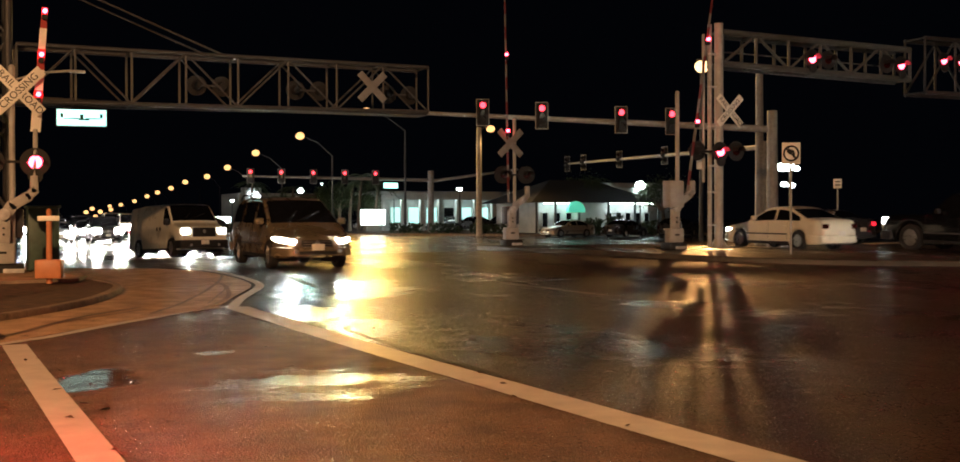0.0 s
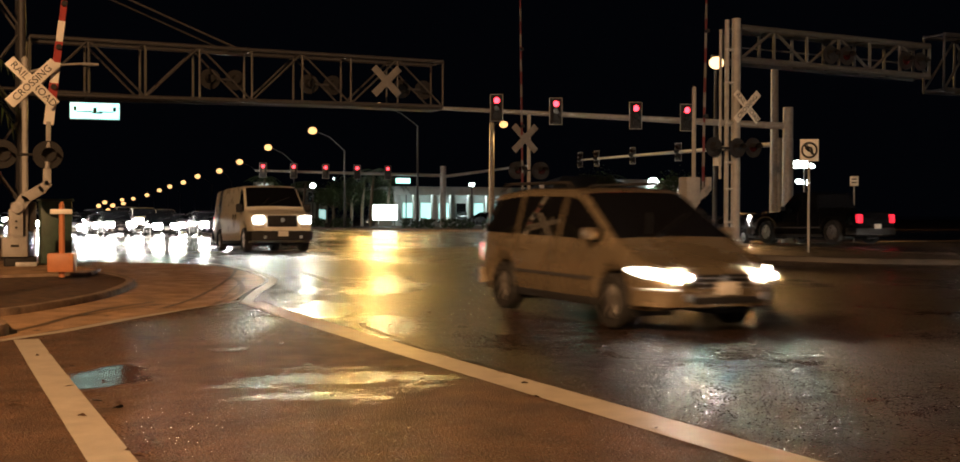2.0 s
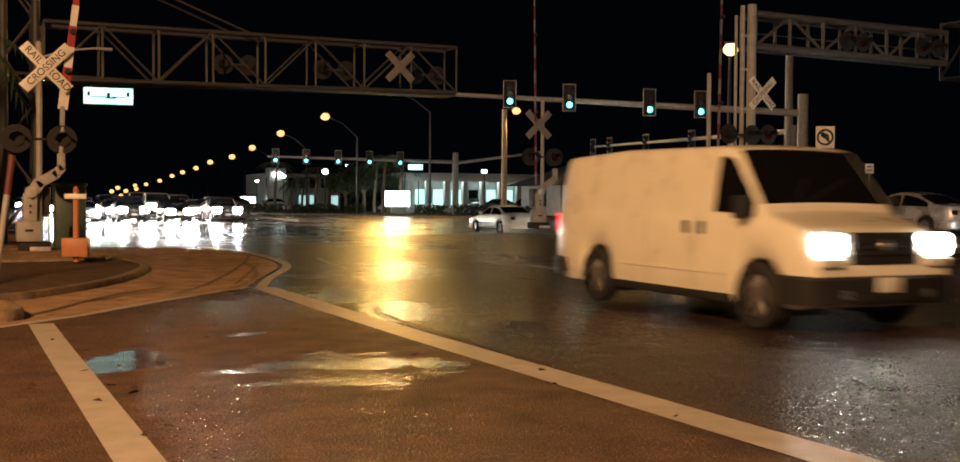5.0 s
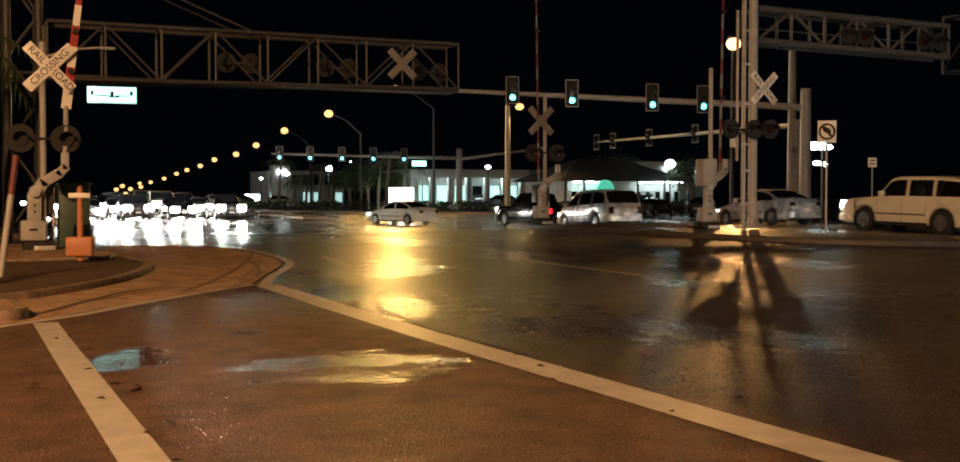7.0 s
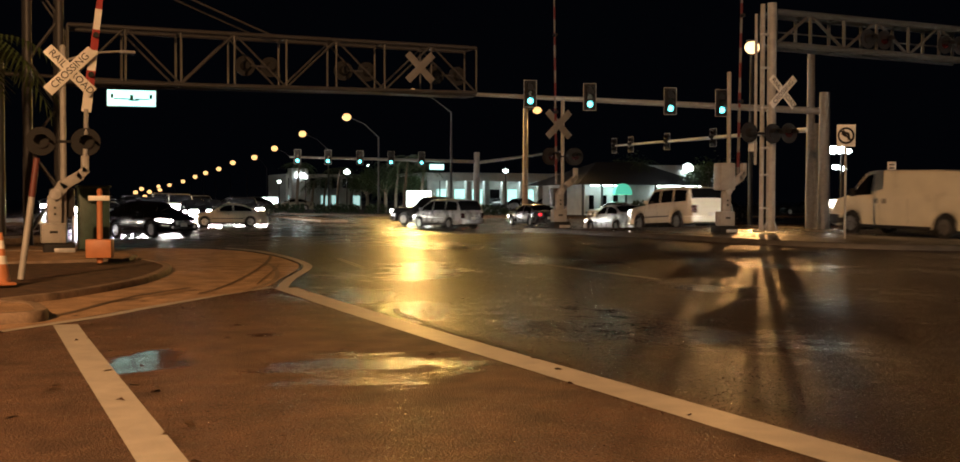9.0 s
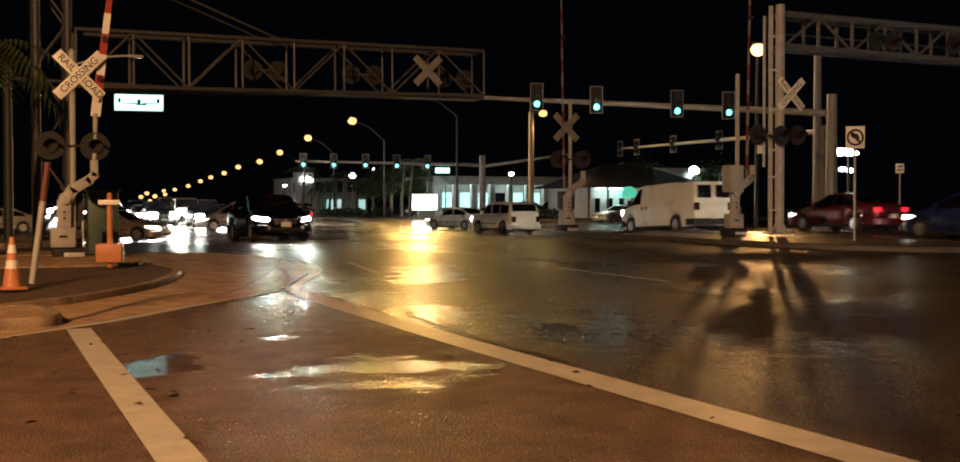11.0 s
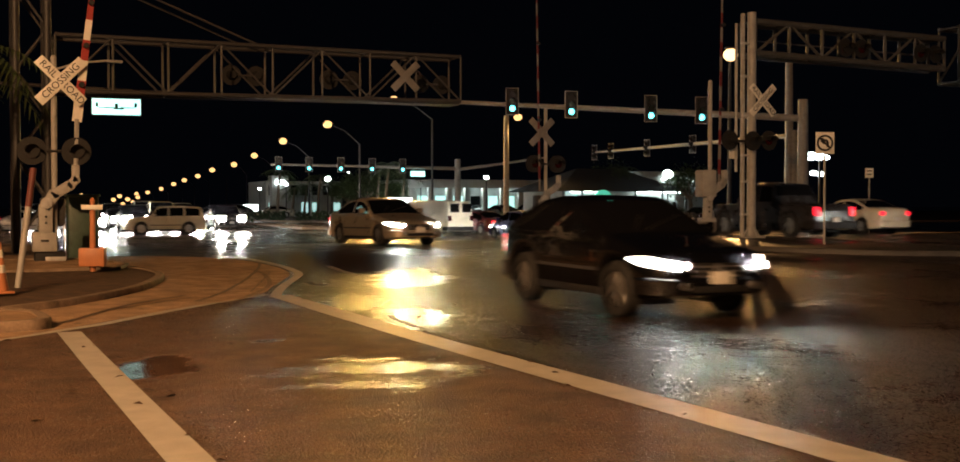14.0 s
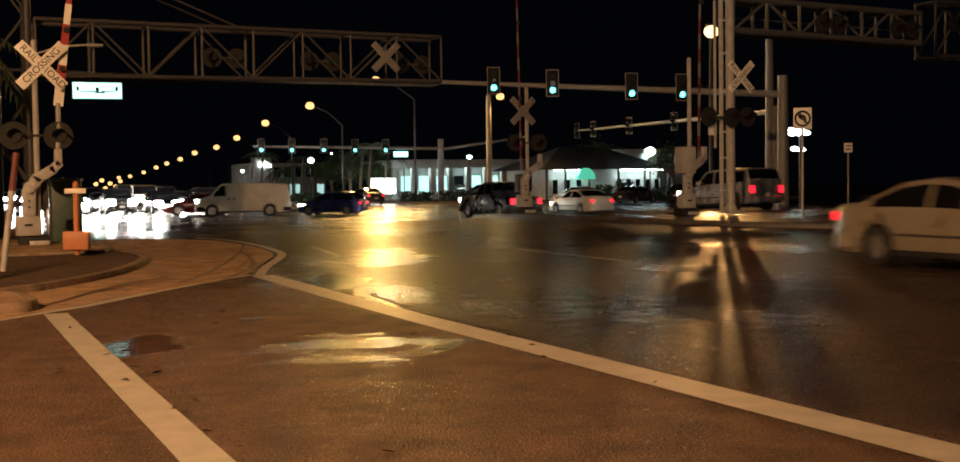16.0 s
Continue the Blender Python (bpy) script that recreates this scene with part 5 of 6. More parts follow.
def on_way(name, s):
    w = WAY_POINTS[name]
    x, y = np.interp(s, w[:, 0], w[:, 1]), np.interp(s, w[:, 0], w[:, 2])
    xa, ya = np.interp(s + 1.3, w[:, 0], w[:, 1]), np.interp(s + 1.3, w[:, 0], w[:, 2])
    xb, yb = np.interp(s - 1.3, w[:, 0], w[:, 1]), np.interp(s - 1.3, w[:, 0], w[:, 2])
    head = math.atan2(-(xa - xb), ya - yb)
    za, zb2 = land(xa, ya), land(xb, yb)
    return Matrix.Translation((x, y, (za + zb2) / 2 + 0.006)) @ Euler((math.atan2(za - zb2, 2.6), 0, head)).to_matrix().to_4x4()


def drive(made, way, stations):
    """Moves a vehicle along its way: stations are (seconds, metres along it); its wheels roll."""
    v, wheels, r = made
    ts, ss = [p[0] for p in stations], [p[1] for p in stations]
    rows, rolls = [], []
    for i in range(65):
        t = i * 0.25
        rows.append((t, on_way(way, float(np.interp(t, ts, ss)))))
    walk(v, rows)
    far = abs(ss[-1] - ss[0])
    steps = max(2, min(220, int(far / (r * 1.25)) + 1, 480))
    times = [0.0]
    for i in range(1, steps):
        d = ss[0] + (ss[-1] - ss[0]) * i / steps
        t = float(np.interp(d, ss, ts))
        if t - times[-1] > 0.034 and t < 15.95:
            times.append(t)
    times.append(16.0)
    for w in wheels:
        p = w.matrix_basis.translation.copy()
        walk(w, [(t, Matrix.Translation(p) @ Euler((-float(np.interp(t, ts, ss)) / r, 0, 0)).to_matrix().to_4x4()) for t in times])


TRAFFIC = []


def build_traffic():
    def add(way, stations, *a, **k):
        TRAFFIC.append((vehicle(*a, **k), way, stations))
    add("right_inner", [(0.0, 91.1), (0.5, 94.1), (1.0, 97.5), (1.5, 101.6), (2.0, 106.4), (2.5, 111.85), (2.9, 115.7), (16.0, 178.0)],
        "minivan", P_GOLD, "pale gold minivan with roof rails and lit headlamps", tail=True, rack=True, category="minivan")
    add("right_mid", [(0.0, 74.2), (0.5, 76.1), (1.0, 78.2), (1.5, 80.8), (2.0, 83.7), (2.5, 86.8), (3.0, 90.2), (3.5, 93.8), (4.0, 97.8), (4.2, 99.7), (4.7, 105.0), (5.2, 110.5), (5.6, 114.8), (16.0, 178.6)],
        "van", P_WHITE, "plain white cargo van with black grille and bumper", category="van")
    add("right_inner", [(0.0, 38.3), (8.5, 67.2), (9.0, 69.0), (9.2, 70.1), (11.3, 84.2), (11.5, 85.4), (12.0, 88.0), (12.3, 90.0), (13.0, 95.6), (13.5, 100.5), (14.0, 106.1), (14.2, 108.6), (14.5, 112.1), (16.0, 130.7)],
        "crossover", P_BLACK, "glossy black crossover with bright headlamps", category="car")
    add("right_outer", [(0.0, 2.0), (12.3, 73.4), (13.0, 78.9), (13.5, 83.6), (14.0, 88.4), (14.2, 90.2), (14.5, 92.9), (14.8, 95.7), (15.0, 97.8), (15.5, 103.3), (15.8, 107.2), (16.0, 109.55)],
        "sedan", P_TAN, "champagne silver sedan with lit headlamps", category="car")
    add("left_inner", [(0.0, 191.7), (0.5, 194.4), (1.0, 196.9), (1.5, 199.4), (2.5, 204.5), (3.0, 206.8), (3.5, 208.7), (4.2, 211.9), (6.3, 222.9), (6.6, 224.7), (7.0, 227.2), (7.5, 230.3), (8.0, 233.3), (8.5, 236.5), (9.0, 239.8), (9.2, 241.1), (16.0, 286.8)],
        "sedan", P_WHITE, "white sedan with a pale lit rear", tail=False)
    add("left_outer", [(0.0, 187.2), (0.5, 189.3), (1.0, 191.1), (1.5, 192.9), (2.0, 194.7), (3.0, 198.3), (3.5, 200.4), (4.2, 203.6), (6.3, 214.4), (6.6, 216.5), (7.0, 219.1), (7.5, 222.4), (8.0, 225.6), (8.5, 228.6), (9.0, 231.6), (9.2, 233.0), (16.0, 272.8)],
        "pickup", P_BLACK, "large black pickup truck on big tyres", category="pickup truck")
    add("left_inner", [(0.0, 176.2), (3.0, 185.8), (3.5, 187.5), (4.2, 190.3), (6.3, 201.3), (6.6, 203.1), (7.0, 206.2), (7.5, 210.7), (8.0, 215.2), (8.5, 219.8), (9.0, 224.5), (9.2, 226.1), (11.3, 241.7), (16.0, 276.8)],
        "minivan", P_SILVER, "silver minivan with a pale rear", tail=False, category="minivan")
    add("left_outer", [(0.0, 173.2), (6.3, 195.7), (6.6, 196.8), (7.0, 198.6), (7.5, 201.3), (8.0, 204.4), (8.5, 208.0), (9.0, 212.1), (9.2, 213.8), (16.0, 275.0)],
        "sedan", P_SILVER, "silver sedan with wet shining paint", tail=False)
    add("left_inner", [(0.0, 162.8), (6.6, 186.2), (7.0, 187.7), (7.5, 190.0), (8.0, 193.1), (8.5, 196.9), (9.0, 201.0), (9.2, 202.6), (11.3, 221.7), (11.5, 223.5), (12.0, 227.3), (12.3, 229.4), (13.0, 234.6), (13.5, 238.6), (14.0, 242.5), (14.2, 244.0), (16.0, 257.6)],
        "suv", P_WHITE, "boxy white off-road suv", tail=False, category="suv")
    add("left_inner", [(0.0, 111.1), (9.0, 188.4), (9.2, 189.9), (11.3, 203.7), (11.5, 205.2), (12.0, 209.3), (12.3, 211.6), (13.0, 216.8), (13.5, 220.6), (14.0, 224.2), (14.8, 229.8), (15.0, 231.0), (15.5, 233.8), (15.8, 235.5), (16.0, 236.7)],
        "van", P_WHITE, "white panel van with dark rear windows", tail=False, category="van", rear_panes=True)
    add("left_outer", [(0.0, 68.3), (11.3, 199.1), (11.5, 201.4), (12.0, 206.9), (12.3, 209.7), (13.0, 215.9), (13.5, 220.7), (14.0, 225.6), (14.2, 227.5), (16.0, 245.2)],
        "sedan", P_RED, "dark maroon sedan with glowing tail lamps")
    add("left_inner", [(0.0, 86.3), (11.3, 189.6), (11.5, 191.4), (12.0, 195.7), (12.3, 198.2), (13.0, 204.4), (13.5, 209.1), (14.0, 214.5), (14.2, 216.3), (15.0, 223.6), (15.5, 227.5), (15.8, 229.7), (16.0, 231.1)],
        "hatch", P_BLUE, "deep blue hatchback with wet paint")
    add("left_inner", [(0.0, 76.0), (13.0, 186.5), (13.5, 190.0), (14.0, 193.8), (14.8, 201.3), (15.0, 203.1), (15.5, 208.4), (15.8, 212.7), (16.0, 214.9)],
        "pickup", P_DARK, "dark pickup truck with glowing red tail lamps", category="pickup truck")
    add("straight", [(0.0, 68.8), (14.0, 197.8), (14.2, 199.7), (14.5, 202.6), (15.5, 213.0), (15.8, 216.0), (16.0, 218.3)],
        "sedan", P_WHITE, "white sedan passing behind the signs")
    add("left_outer", [(0.0, 62.3), (14.8, 189.6), (15.0, 191.3), (15.5, 195.5), (15.8, 198.1), (16.0, 199.5)],
        "suv", P_SILVER, "silver suv with red tail lamps", category="suv")
    add("straight", [(0.0, 197.9), (1.0, 201.0), (1.5, 202.5), (2.0, 204.2), (3.0, 207.7), (4.2, 211.8), (16.0, 254.2)],
        "sedan", P_DARK, "dark sedan with red tail lamps")
    # the stopped queue beyond the crossing street, headlamps on
    rnd = random.Random(3)
    kinds = [("sedan", P_SILVER), ("suv", P_DARK), ("crossover", P_BLACK), ("minivan", P_SILVER), ("sedan", P_DARK), ("pickup", P_WHITE)]
    protos = []
    for k, (kind, paint) in enumerate(kinds):
        x, y = 8.0 + 2.95 * (k % 3), 80.5 + 7.4 * (k // 3)
        v, _, _ = vehicle(kind, paint, "stopped vehicle in the queue with bright headlamps", True, False, glare=True)
        v.matrix_basis = on(x, y, 180)
        protos.append(v)
    for row in range(0, 7):
        for lane in range(4):
            if row < 2 and lane < 3:
                continue
            src = protos[rnd.randrange(6)]
            copy_thing(src, on(8.0 + 2.95 * lane + rnd.uniform(-0.3, 0.3), 80.5 + 7.4 * row + rnd.uniform(-0.8, 0.8) + max(0, row - 3) * 7, 180))
    # parked cars on the far lot
    lot = []
    for kind, paint in (("sedan", P_DARK), ("crossover", P_DARK), ("sedan", P_TAN)):
        v, _, _ = vehicle(kind, paint, "parked car in the dim far lot", False, False)
        lot.append(v)
    for i, (x, y, a) in enumerate(((52.6, 81.0, -64), (57.2, 80.2, -60), (47.6, 82.0, 100))):
        lot[i].matrix_basis = on(x, y, a)
    for i, (x, y, a) in enumerate(((49.5, 104, 10), (53.0, 103, -60), (44.5, 118, 80), (52, 116, 90), (28, 128, 90), (33, 129, 85), (72, 88, 40))):
        copy_thing(lot[i % 3], pose(x, y, land(x, y) + 0.15, 0, 0, a))


build_traffic()


# ---------------------------------------------------------------- street lamps
def street_lamp(x, y, hx, hy, top, label="tall street lamp with a glowing sodium head", mat=None, big=1.0):
    p = thing("street_lamp", label, "street lamp", group="boulevard lamps")
    z = land(x, y)
    part("pole", tube(B(), (x, y, z), (x, y, top - 1.9), 0.12, 0.07, 10), GREY, p)
    part("arm", bend(B(), [(x, y, top - 1.95), (x + (hx - x) * 0.45, y + (hy - y) * 0.45, top - 0.7), (hx, hy, top)], 0.045, 0.03, 8), GREY, p)
    part("lamp_head", box(B(), (hx, hy, top + 0.04), (0.75, 0.36, 0.14), bevel=0.05), GREY, p)
    part("lamp_glass", ball(B(), (hx, hy, top - 0.08), 0.38 * big, (1.1, 1.1, 0.9), 12), mat or GLOW_SODIUM, p)


def area_lamp(x, y, top, big=0.3, label="pole lamp with a cool white glow in the lot"):
    p = thing("lot_lamp", label, "lamp post", group="lot lamps")
    part("pole", tube(B(), (x, y, land(x, y)), (x, y, top), 0.07, 0.05, 10), GREY, p)
    part("lamp_head", box(B(), (x, y, top + 0.12), (0.6, 0.4, 0.1), bevel=0.03), GREY, p)
    part("lamp_glass", ball(B(), (x, y, top - 0.02), big, (1, 1, 0.8), 12), GLOW_COOL, p)


def build_lamps():
    for x, y, hx, hy, top in (
        (34.2, 102.0, 31.6, 103.5, 9.2),
        (38.1, 132.1, 35.4, 133.6, 9.3),
        (44.0, 171.1, 41.4, 172.6, 9.3),
        (52.0, 241.0, 49.4, 242.6, 9.3),
        (58.4, 289.8, 55.8, 291.3, 9.3),
        (64.9, 343.9, 62.3, 345.5, 9.5),
        (72.6, 406.3, 70.0, 407.9, 9.6),
        (83.6, 500.2, 81.0, 501.8, 9.4),
        (95.4, 615.6, 92.8, 617.3, 9.3),
        (107.6, 741.8, 105.1, 743.6, 10.1),
        (40.3, 99.2, 37.2, 101.0, 11.5),
        (46.3, 198.6, 44.4, 199.8, 8.9),
        (57.6, 435.1, 55.6, 436.3, 5.6),
        (54.7, 392.5, 52.7, 393.6, 4.2),
        (55.6, 436.0, 53.6, 437.2, 4.3),
        (59.9, 445.0, 58.0, 446.1, 2.8),
        (59.2, 412.4, 57.2, 413.5, 3.3),
        (32.6, 314.6, 30.6, 315.8, 4.6),
        (32.0, 314.9, 30.0, 316.0, 3.5),
        (78.3, 535.5, 76.4, 536.8, 6.1),
    ):
        street_lamp(x, y, hx, hy, top, big=1.0 + (y - 100) / 330)
    for x, y, top, big in ((35.4, 115.9, 4.4, 0.34), (35.4, 132.3, 4.2, 0.28), (35.0, 143.5, 3.8, 0.24), (44.2, 111.9, 4.1, 0.22), (46.2, 100.0, 4.3, 0.26), (59.5, 104.9, 4.6, 0.22), (56.3, 84.4, 4.3, 0.46), (49.9, 153.3, 6.3, 0.15)):
        area_lamp(x, y, top, big)
    p = thing('floodlight_mast', 'pole with a cluster of glaring white floodlights', 'lamp post')
    part('pole', tube(B(), (51.2, 59.2, land(51.2, 59.2)), (51.2, 59.2, 4.7), 0.09), GREY, p)
    part('floodlight', ball(B(), (50.74, 59.48, 4.73), 0.3, (1.4, 0.9, 0.9)), GLOW_COOL, p)
    part('floodlight', ball(B(), (51.21, 59.27, 4.73), 0.3, (1.4, 0.9, 0.9)), GLOW_COOL, p)
    part('floodlight', ball(B(), (52.29, 59.87, 4.69), 0.2, (1.5, 0.8, 0.8)), GLOW_COOL, p)
    part('floodlight', ball(B(), (50.87, 59.39, 3.62), 0.2, (1.5, 0.8, 0.8)), GLOW_COOL, p)
    part('floodlight', ball(B(), (51.98, 59.98, 3.57), 0.2, (1.5, 0.8, 0.8)), GLOW_COOL, p)
    p = thing("street_lamp", "wooden pole with a small warm street lamp", "street lamp")
    x, y = 42.2, 87.4
    part("pole", tube(B(), (x, y, land(x, y)), (x, y, 9.1), 0.26, 0.2, 14), WOOD, p)
    part("arm", bend(B(), [(x, y, 8.7), (x + 0.4, y - 0.2, 9.1), (43.2, 87.2, 9.1)], 0.05), GREY, p)
    part("lamp_head", box(B(), (43.2, 87.2, 9.10), (0.5, 0.3, 0.12), bevel=0.04), GREY, p)
    part("lamp_glass", ball(B(), (43.2, 87.2, 8.98), 0.36, (1, 1, 0.8)), GLOW_SODIUM, p)
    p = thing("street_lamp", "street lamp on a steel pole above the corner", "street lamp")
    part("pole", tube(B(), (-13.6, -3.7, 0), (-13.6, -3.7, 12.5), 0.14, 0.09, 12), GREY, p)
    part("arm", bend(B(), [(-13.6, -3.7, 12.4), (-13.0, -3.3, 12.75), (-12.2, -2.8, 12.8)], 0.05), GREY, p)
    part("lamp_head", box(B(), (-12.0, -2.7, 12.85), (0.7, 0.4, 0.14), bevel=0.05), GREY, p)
    # post added out of view for the fill lamp across the road
    p = thing("street_lamp", "added steel lamp post out of view across the road", "street lamp")
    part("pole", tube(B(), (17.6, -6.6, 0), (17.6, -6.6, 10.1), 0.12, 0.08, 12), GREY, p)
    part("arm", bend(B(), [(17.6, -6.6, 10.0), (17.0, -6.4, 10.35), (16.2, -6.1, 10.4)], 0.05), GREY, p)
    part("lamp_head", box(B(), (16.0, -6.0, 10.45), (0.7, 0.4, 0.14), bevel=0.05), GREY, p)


# ---------------------------------------------------------------- buildings
def box_thing(parent, name, c, s, mat, bevel=0.0):
    return part(name, box(B(), c, s, bevel=bevel), mat, parent, smooth=30)


def build_shop():
    """Low shop with a deep canopy on white columns, lamps under the canopy."""
    s = thing("shop_building", "low white shop with a lit colonnade under a flat canopy", "building", pose(0, 0, 0))
    X0, X1, Y, z = SHOP
    w = X1 - X0
    box_thing(s, "back_wall", ((X0 + X1) / 2, Y + 4.5, z + 1.9), (w, 0.3, 3.8), STUCCO)
    box_thing(s, "roof", ((X0 + X1) / 2, Y + 3.6, z + 4.05), (w + 1.0, 9.0, 0.35), STUCCO, 0.04)
    box_thing(s, "fascia", ((X0 + X1) / 2, Y - 0.95, z + 3.75), (w + 1.0, 0.2, 0.8), STUCCO, 0.02)
    n = 8
    for i in range(n + 1):
        x = X0 + w * i / n
        box_thing(s, "column", (x, Y - 0.5, z + 1.75), (0.55, 0.55, 3.5), STUCCO, 0.03)
    for i in range(n):
        x = X0 + w * (i + 0.5) / n
        wdw = new("window")
        wdw.parent = s
        box_thing(wdw, "pane", (x, Y + 4.3, z + 1.7), (w / n * 0.6, 0.06, 1.7), GLOW_WINDOW if i % 4 else GLASS)
        for sx in (-1, 1):
            box_thing(wdw, "frame", (x + sx * w / n * 0.32, Y + 4.26, z + 1.7), (0.12, 0.12, 2.5), STUCCO)
        box_thing(s, "ceiling_lamp", (x, Y - 0.1, z + 3.82), (1.6, 0.3, 0.06), GLOW_CEIL)
        if i % 2:
            box_thing(s, "counter", (x, Y + 2.2, z + 0.5), (w / n * 0.6, 0.6, 1.0), STUCCO, 0.03)


def build_house():
    """Hip-roofed low building with lit walls."""
    s = thing("hip_roof_building", "low building with a dark hip roof and brightly lit walls", "building")
    X0, X1, Y, z = HOUSE
    w, c = X1 - X0, (X0 + X1) / 2
    box_thing(s, "wall", (c, Y + 5, z + 1.3), (w * 0.9, 8, 2.6), STUCCO)
    bm = B()
    a = [bm.verts.new(p) for p in ((X0 - 0.6, Y, z + 2.6), (X1 + 0.6, Y, z + 2.6), (X1 + 0.6, Y + 10, z + 2.6), (X0 - 0.6, Y + 10, z + 2.6))]
    r = [bm.verts.new((X0 + 4, Y + 5, z + 4.7)), bm.verts.new((X1 - 4, Y + 5, z + 4.7))]
    bm.faces.new((a[0], a[1], r[1], r[0]))
    bm.faces.new((a[1], a[2], r[1]))
    bm.faces.new((a[2], a[3], r[0], r[1]))
    bm.faces.new((a[3], a[0], r[0]))
    bm.faces.new(a[::-1])
    part("roof", bm, ROOF, s, smooth=0)
    for k in (0.1, 0.2, 0.29, 0.62, 0.7, 0.78, 0.86, 0.94):
        x = X0 + w * k
        wdw = new("window")
        wdw.parent = s
        box_thing(wdw, "pane", (x, Y + 0.97, z + 1.1), (0.52, 0.06, 1.2), GLASS)
        for sx in (-1, 1):
            box_thing(wdw, "frame", (x + sx * 0.29, Y + 0.95, z + 1.1), (0.07, 0.1, 1.3), STUCCO)
        box_thing(s, "soffit_lamp", (x, Y + 0.35, z + 2.52), (0.7, 0.22, 0.05), GLOW_CEIL)
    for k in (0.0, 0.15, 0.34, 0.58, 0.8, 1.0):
        box_thing(s, "porch_post", (X0 + w * k, Y + 0.2, z + 1.3), (0.16, 0.16, 2.6), STUCCO_SHADED, 0.02)
    # rounded green awning over the door
    bm = B()
    ring = [(0.85 * math.cos(math.pi * i / 10), 0.95 * math.sin(math.pi * i / 10)) for i in range(11)]
    for y in (Y - 0.25, Y + 0.15):
        bm.faces.new([bm.verts.new((X0 + w * 0.3 + x, y, z + 1.75 + h)) for x, h in ring])
    bm.verts.ensure_lookup_table()
    for i in range(11):
        a, b = i, (i + 1) % 11
        bm.faces.new([bm.verts[k] for k in (a, b, 11 + b, 11 + a)])
    part("awning", bm, GLOW_AWNING, s, "lit green fabric awning with a rounded top")
    w2 = thing("far_building", "pale flat-roofed building behind the hip roof", "building")
    box_thing(w2, "wall", (c + 17, Y + 24, z + 2.4), (11, 8, 4.8), STUCCO)
    box_thing(w2, "parapet", (c + 17, Y + 19.9, z + 4.8), (11.4, 0.3, 0.5), STUCCO)
    for x in (-4, 0, 4):
        box_thing(w2, "wall_lamp", (c + 17 + x, Y + 19.7, z + 4.3), (0.5, 0.2, 0.1), GLOW_CEIL)


def build_left_block():
    s = thing("shop_building", "two-storey pale shop block with lit ground floor", "building")
    X0, X1, Y, z = BLOCK
    w = X1 - X0
    box_thing(s, "wall", ((X0 + X1) / 2, Y + 5, z + 2.4), (w, 10, 4.8), STUCCO)
    box_thing(s, "tower", (X0 + 1.5, Y - 0.4, z + 2.8), (2.2, 2, 5.4), STUCCO)
    box_thing(s, "tower_light", (X0 + 1.5, Y - 1.5, z + 4.6), (1.2, 0.2, 0.5), GLOW_COOL)
    for i in range(7):
        x = X0 + w * (i + 0.5) / 7
        for k, mat in ((1.3, GLOW_WINDOW), (3.6, GLASS)):
            if k == 1.3 and i in (2, 5):
                continue
            box_thing(s, "window", (x, Y - 0.03, z + k), (w / 7 * 0.6, 0.08, 1.3), mat)
    for x, y, zz, w, h in SIGNS:
        p = thing("lit_sign_board", "blank brightly lit sign board on a low plinth", "sign board")
        box_thing(p, "face", (x, y, zz), (w, 0.25, h), GLOW_BOARD, 0.02)
        box_thing(p, "plinth", (x, y, (zz - h / 2 + land(x, y)) / 2), (w * 0.5, 0.2, zz - h / 2 - land(x, y)), STUCCO)


# ---------------------------------------------------------------- plants
def palm(x, y, height, seed, spread=2.2, lean=0.3):
    rnd = random.Random(seed)
    p = thing("palm_tree", "tall dark palm with a ragged crown", "palm tree", pose(x, y, land(x, y)), "palms")
    pts = [(lean * (k / 5) ** 2, 0.1 * math.sin(k), height * k / 5) for k in range(6)]
    part("trunk", bend(B(), pts, 0.2, 0.12, 8), BARK, p)
    top = Vector(pts[-1])
    for i in range(15):
        a = 2 * math.pi * i / 15 + rnd.uniform(-0.2, 0.2)
        rise = rnd.uniform(-0.3, 0.9)
        ln = spread * rnd.uniform(0.8, 1.15)
        bm = B()
        spine = []
        for k in range(9):
            t = k / 8
            spine.append(top + Vector((math.cos(a) * ln * t, math.sin(a) * ln * t, rise * t * 1.2 - 1.5 * t * t)))
        side = Vector((-math.sin(a), math.cos(a), 0))
        for k in range(8):
            p0, p1 = spine[k], spine[k + 1]
            w = 0.5 * math.sin(math.pi * (0.12 + 0.86 * k / 8))
            for sg in (-1, 1):
                for h in (0.0, 0.5):
                    q = p0.lerp(p1, h)
                    tip = q + side * sg * w + (p1 - p0) * 0.9 + Vector((0, 0, -w * 0.5))
                    vs = [bm.verts.new(v) for v in (q, q + (p1 - p0) * 0.28, tip)]
                    bm.faces.new(vs)
        part("frond", bm, LEAF, p, smooth=0)


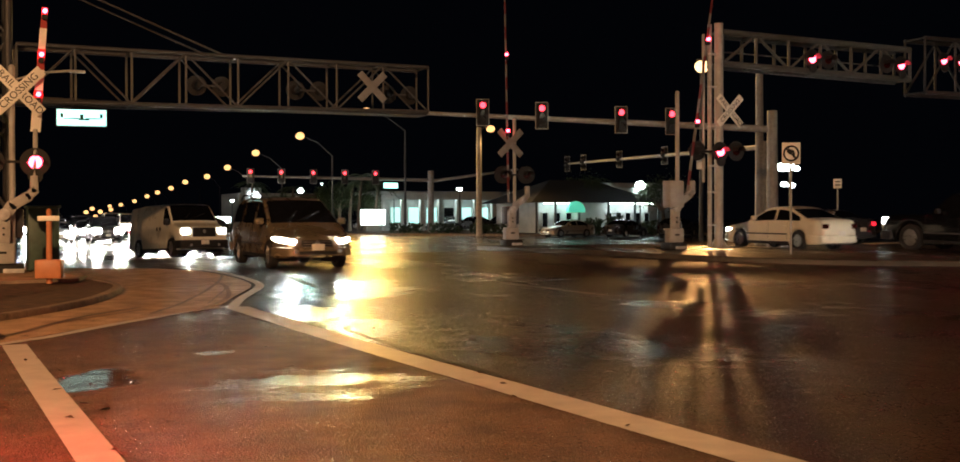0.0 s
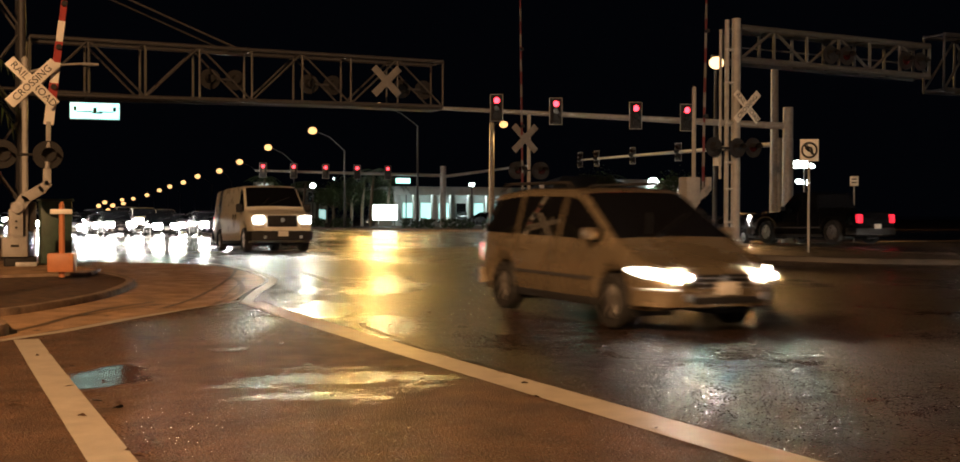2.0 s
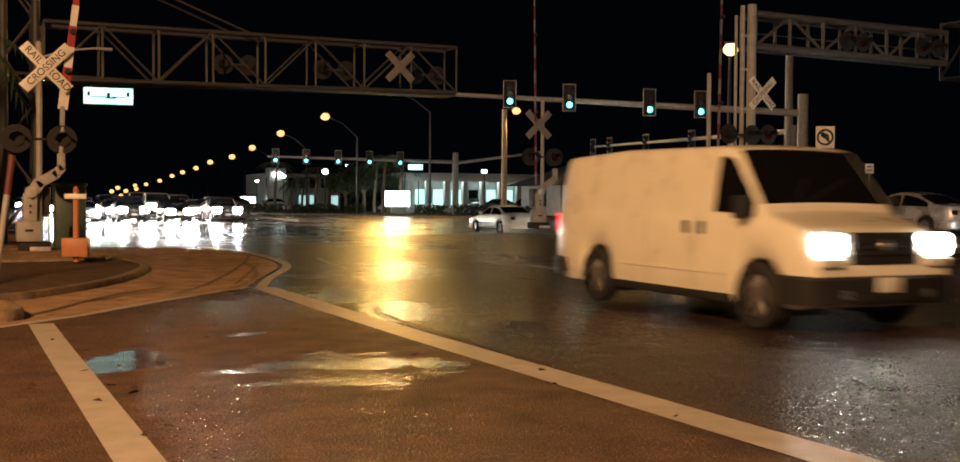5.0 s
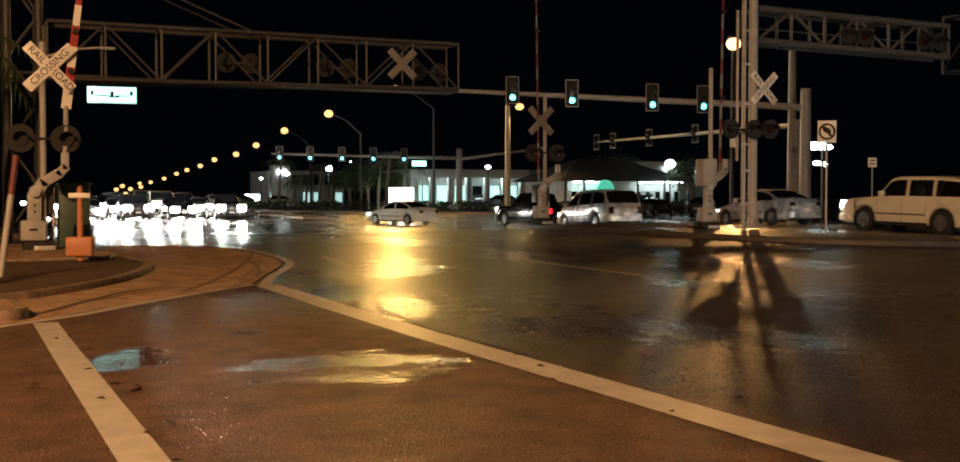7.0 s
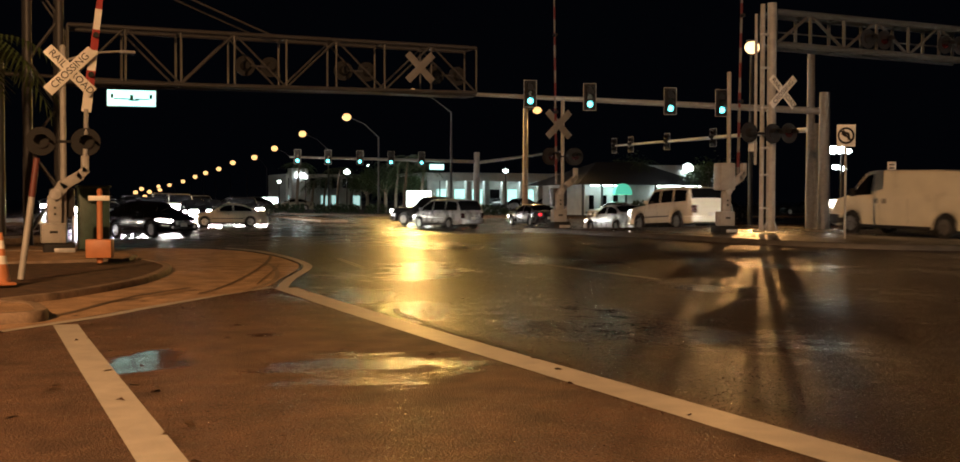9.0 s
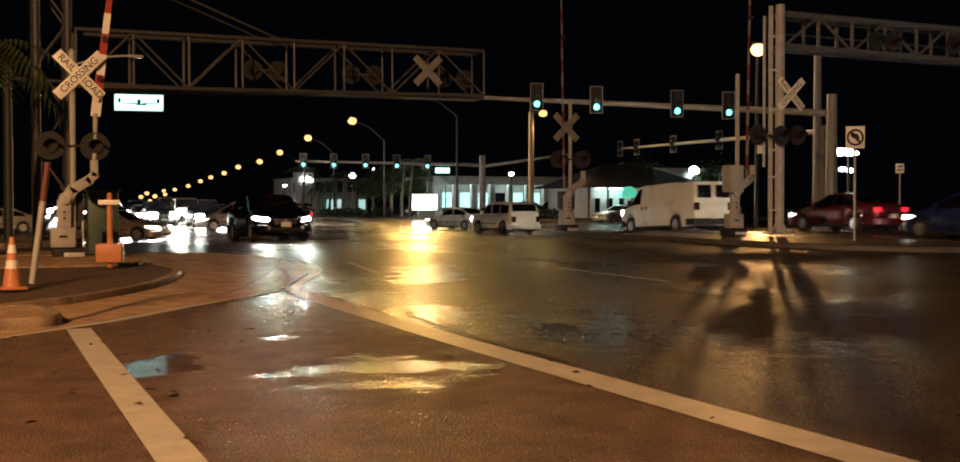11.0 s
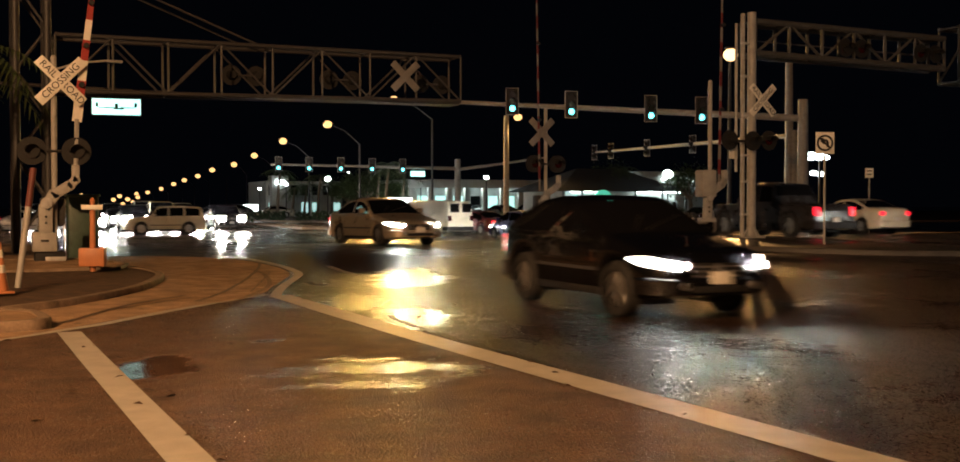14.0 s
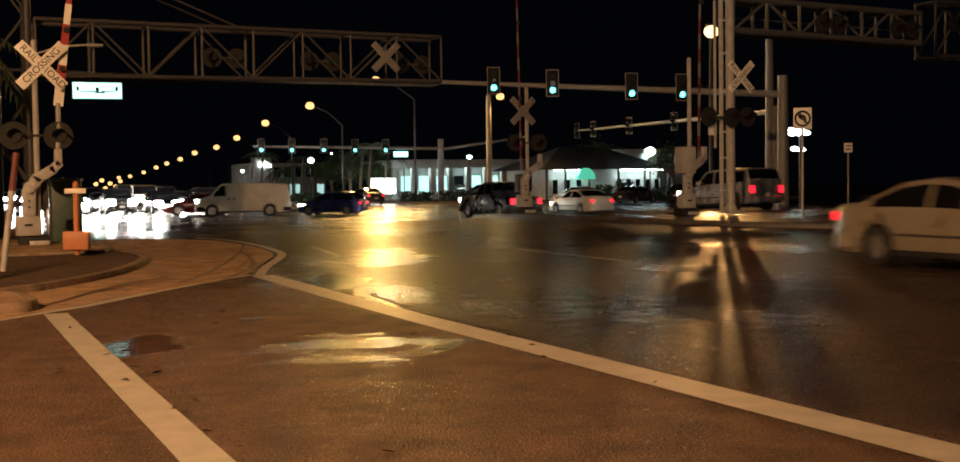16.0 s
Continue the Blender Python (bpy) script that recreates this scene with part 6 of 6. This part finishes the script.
def bush(x, y, w, d, h, seed, name="hedge", label="low dark clipped hedge along the lot"):
    rnd = random.Random(seed)
    bm = B()
    for i in range(int(240 * min(3, max(1, w * d / 4)))):
        c = Vector((rnd.uniform(-w, w) / 2, rnd.uniform(-d, d) / 2, h * rnd.uniform(0.02, 1) * (1 - 0.25 * rnd.random())))
        r = rnd.uniform(0.08, 0.22)
        a = Vector((rnd.uniform(-1, 1), rnd.uniform(-1, 1), rnd.uniform(-1, 1))).normalized() * r
        b = Vector((rnd.uniform(-1, 1), rnd.uniform(-1, 1), rnd.uniform(-1, 1))).normalized() * r
        bm.faces.new([bm.verts.new(v) for v in (c - a, c + b, c + a, c - b)])
    ob = part(name, bm, HEDGE, at=pose(x, y, land(x, y) + 0.12), smooth=0)
    tagged(ob, label, "hedge")


def tree(x, y, h, seed):
    rnd = random.Random(seed)
    t = thing("tree", "dark leafy street tree at night", "tree", pose(x, y, land(x, y)))
    bm = bend(B(), [(0, 0, 0), (0.1, 0, h * 0.3), (0.05, 0.1, h * 0.5)], 0.22, 0.13, 8)
    limbs = []
    for i in range(7):
        a = i * 0.9 + rnd.random()
        e = Vector((math.cos(a) * h * 0.28, math.sin(a) * h * 0.28, h * rnd.uniform(0.6, 0.85)))
        tube(bm, (0.05, 0.1, h * 0.42), e, 0.09, 0.03, 6)
        limbs.append(e)
    part("trunk", bm, BARK, t)
    bm = B()
    for e in limbs + [Vector((0, 0, h * 0.85))]:
        for i in range(330):
            c = e + Vector((rnd.gauss(0, 1), rnd.gauss(0, 1), rnd.gauss(0, 0.8))) * h * 0.11
            r = rnd.uniform(0.06, 0.16)
            a = Vector((rnd.uniform(-1, 1), rnd.uniform(-1, 1), rnd.uniform(-1, 1))).normalized() * r
            b = a.orthogonal().normalized() * r * 0.6
            bm.faces.new([bm.verts.new(v) for v in (c - a, c + b, c + a, c - b)])
    part("crown", bm, LEAF, t, smooth=0)


GLOW_WINDOW = glow("lit_window", (0.6, 1.0, 0.95), 0.7, False)
# darker stucco for the porch posts, their shade put into the colour
STUCCO_SHADED = plain("shaded_post_stucco", (0.09, 0.1, 0.1), 0.6, vary=0.25, scale=2)
GLOW_BOARD = glow("lit_board", (0.85, 1.0, 0.98), 6.0, False)
GLOW_AWNING = glow("lit_green_awning", (0.12, 0.75, 0.5), 0.7, False)
SHOP = (43.0, 59.7, 112.0, 0.1)
HOUSE = (47.0, 59.4, 86.0, 0.2)
BLOCK = (37.5, 47.9, 150.0, 0.1)
SIGNS = ((40.39, 108.0, 1.61, 2.59, 1.52), (32.98, 140.0, 1.18, 1.95, 1.19))

build_lamps()
build_shop()
build_house()
build_left_block()
palm(31.9, 122.8, 5.3, 0)
palm(37.4, 136.8, 3.7, 1)
palm(41.5, 145.9, 4.2, 2)
palm(37.3, 125.8, 4.9, 3)
palm(44.7, 144.4, 4.6, 4)
palm(39.3, 111.7, 5.0, 5)
palm(38.1, 105.7, 5.6, 6)
palm(41.7, 110.7, 5.0, 7)
palm(44.8, 133.4, 2.9, 8)
palm(56.7, 100.6, 4.9, 9)
palm(61.2, 104.0, 4.9, 10)
palm(54.8, 90.5, 4.9, 11)
palm(-0.2, 29.0, 4.9, 77, 2.0)
tree(38.3, 112.2, 5.0, 50)
tree(42.0, 114.9, 4.0, 51)
tree(38.8, 119.7, 4.5, 52)
tree(57.9, 96.7, 5.5, 53)
tree(58.0, 83.5, 5.0, 54)
bush(51.6, 84.6, 1.6, 0.9, 1.5, 96, label="dark shrub before the lit wall")
bush(53.6, 84.4, 1.3, 0.9, 2.0, 97, label="dark shrub before the lit wall")
bush(57.0, 84.2, 1.4, 0.8, 1.2, 98, label="dark shrub before the lit wall")
bush(26.5, 106.6, 3.6, 1.4, 0.9, 90)
bush(31.5, 106.5, 4.2, 1.4, 0.9, 91)
bush(34.2, 103.1, 1.8, 1.4, 0.9, 92)
bush(39.6, 97.3, 3.0, 1.4, 0.9, 93)
bush(42.4, 95.0, 2.8, 1.4, 0.9, 94)
bush(45.6, 92.4, 3.5, 1.4, 0.9, 95)


def motions():
    for made, way, stations in TRAFFIC:
        drive(made, way, stations)
    # added caps, no real signal part: they slide over lit lenses to imitate switching
    for cover, a, b, t in SLIDING_CAPS:
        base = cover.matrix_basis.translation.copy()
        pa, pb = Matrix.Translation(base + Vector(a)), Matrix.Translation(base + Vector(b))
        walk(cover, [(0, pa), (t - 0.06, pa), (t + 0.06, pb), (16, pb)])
    # the last of the gate arms' swing as they come to rest
    for arm, at, first, last in SWINGS:
        walk(arm, [(t, at @ pose(0, 0, 0, 0, last + (first - last) * max(0, 1 - t / 1.3) ** 2, 0)) for t in (0, 0.3, 0.6, 0.9, 1.3, 16)])


motions()
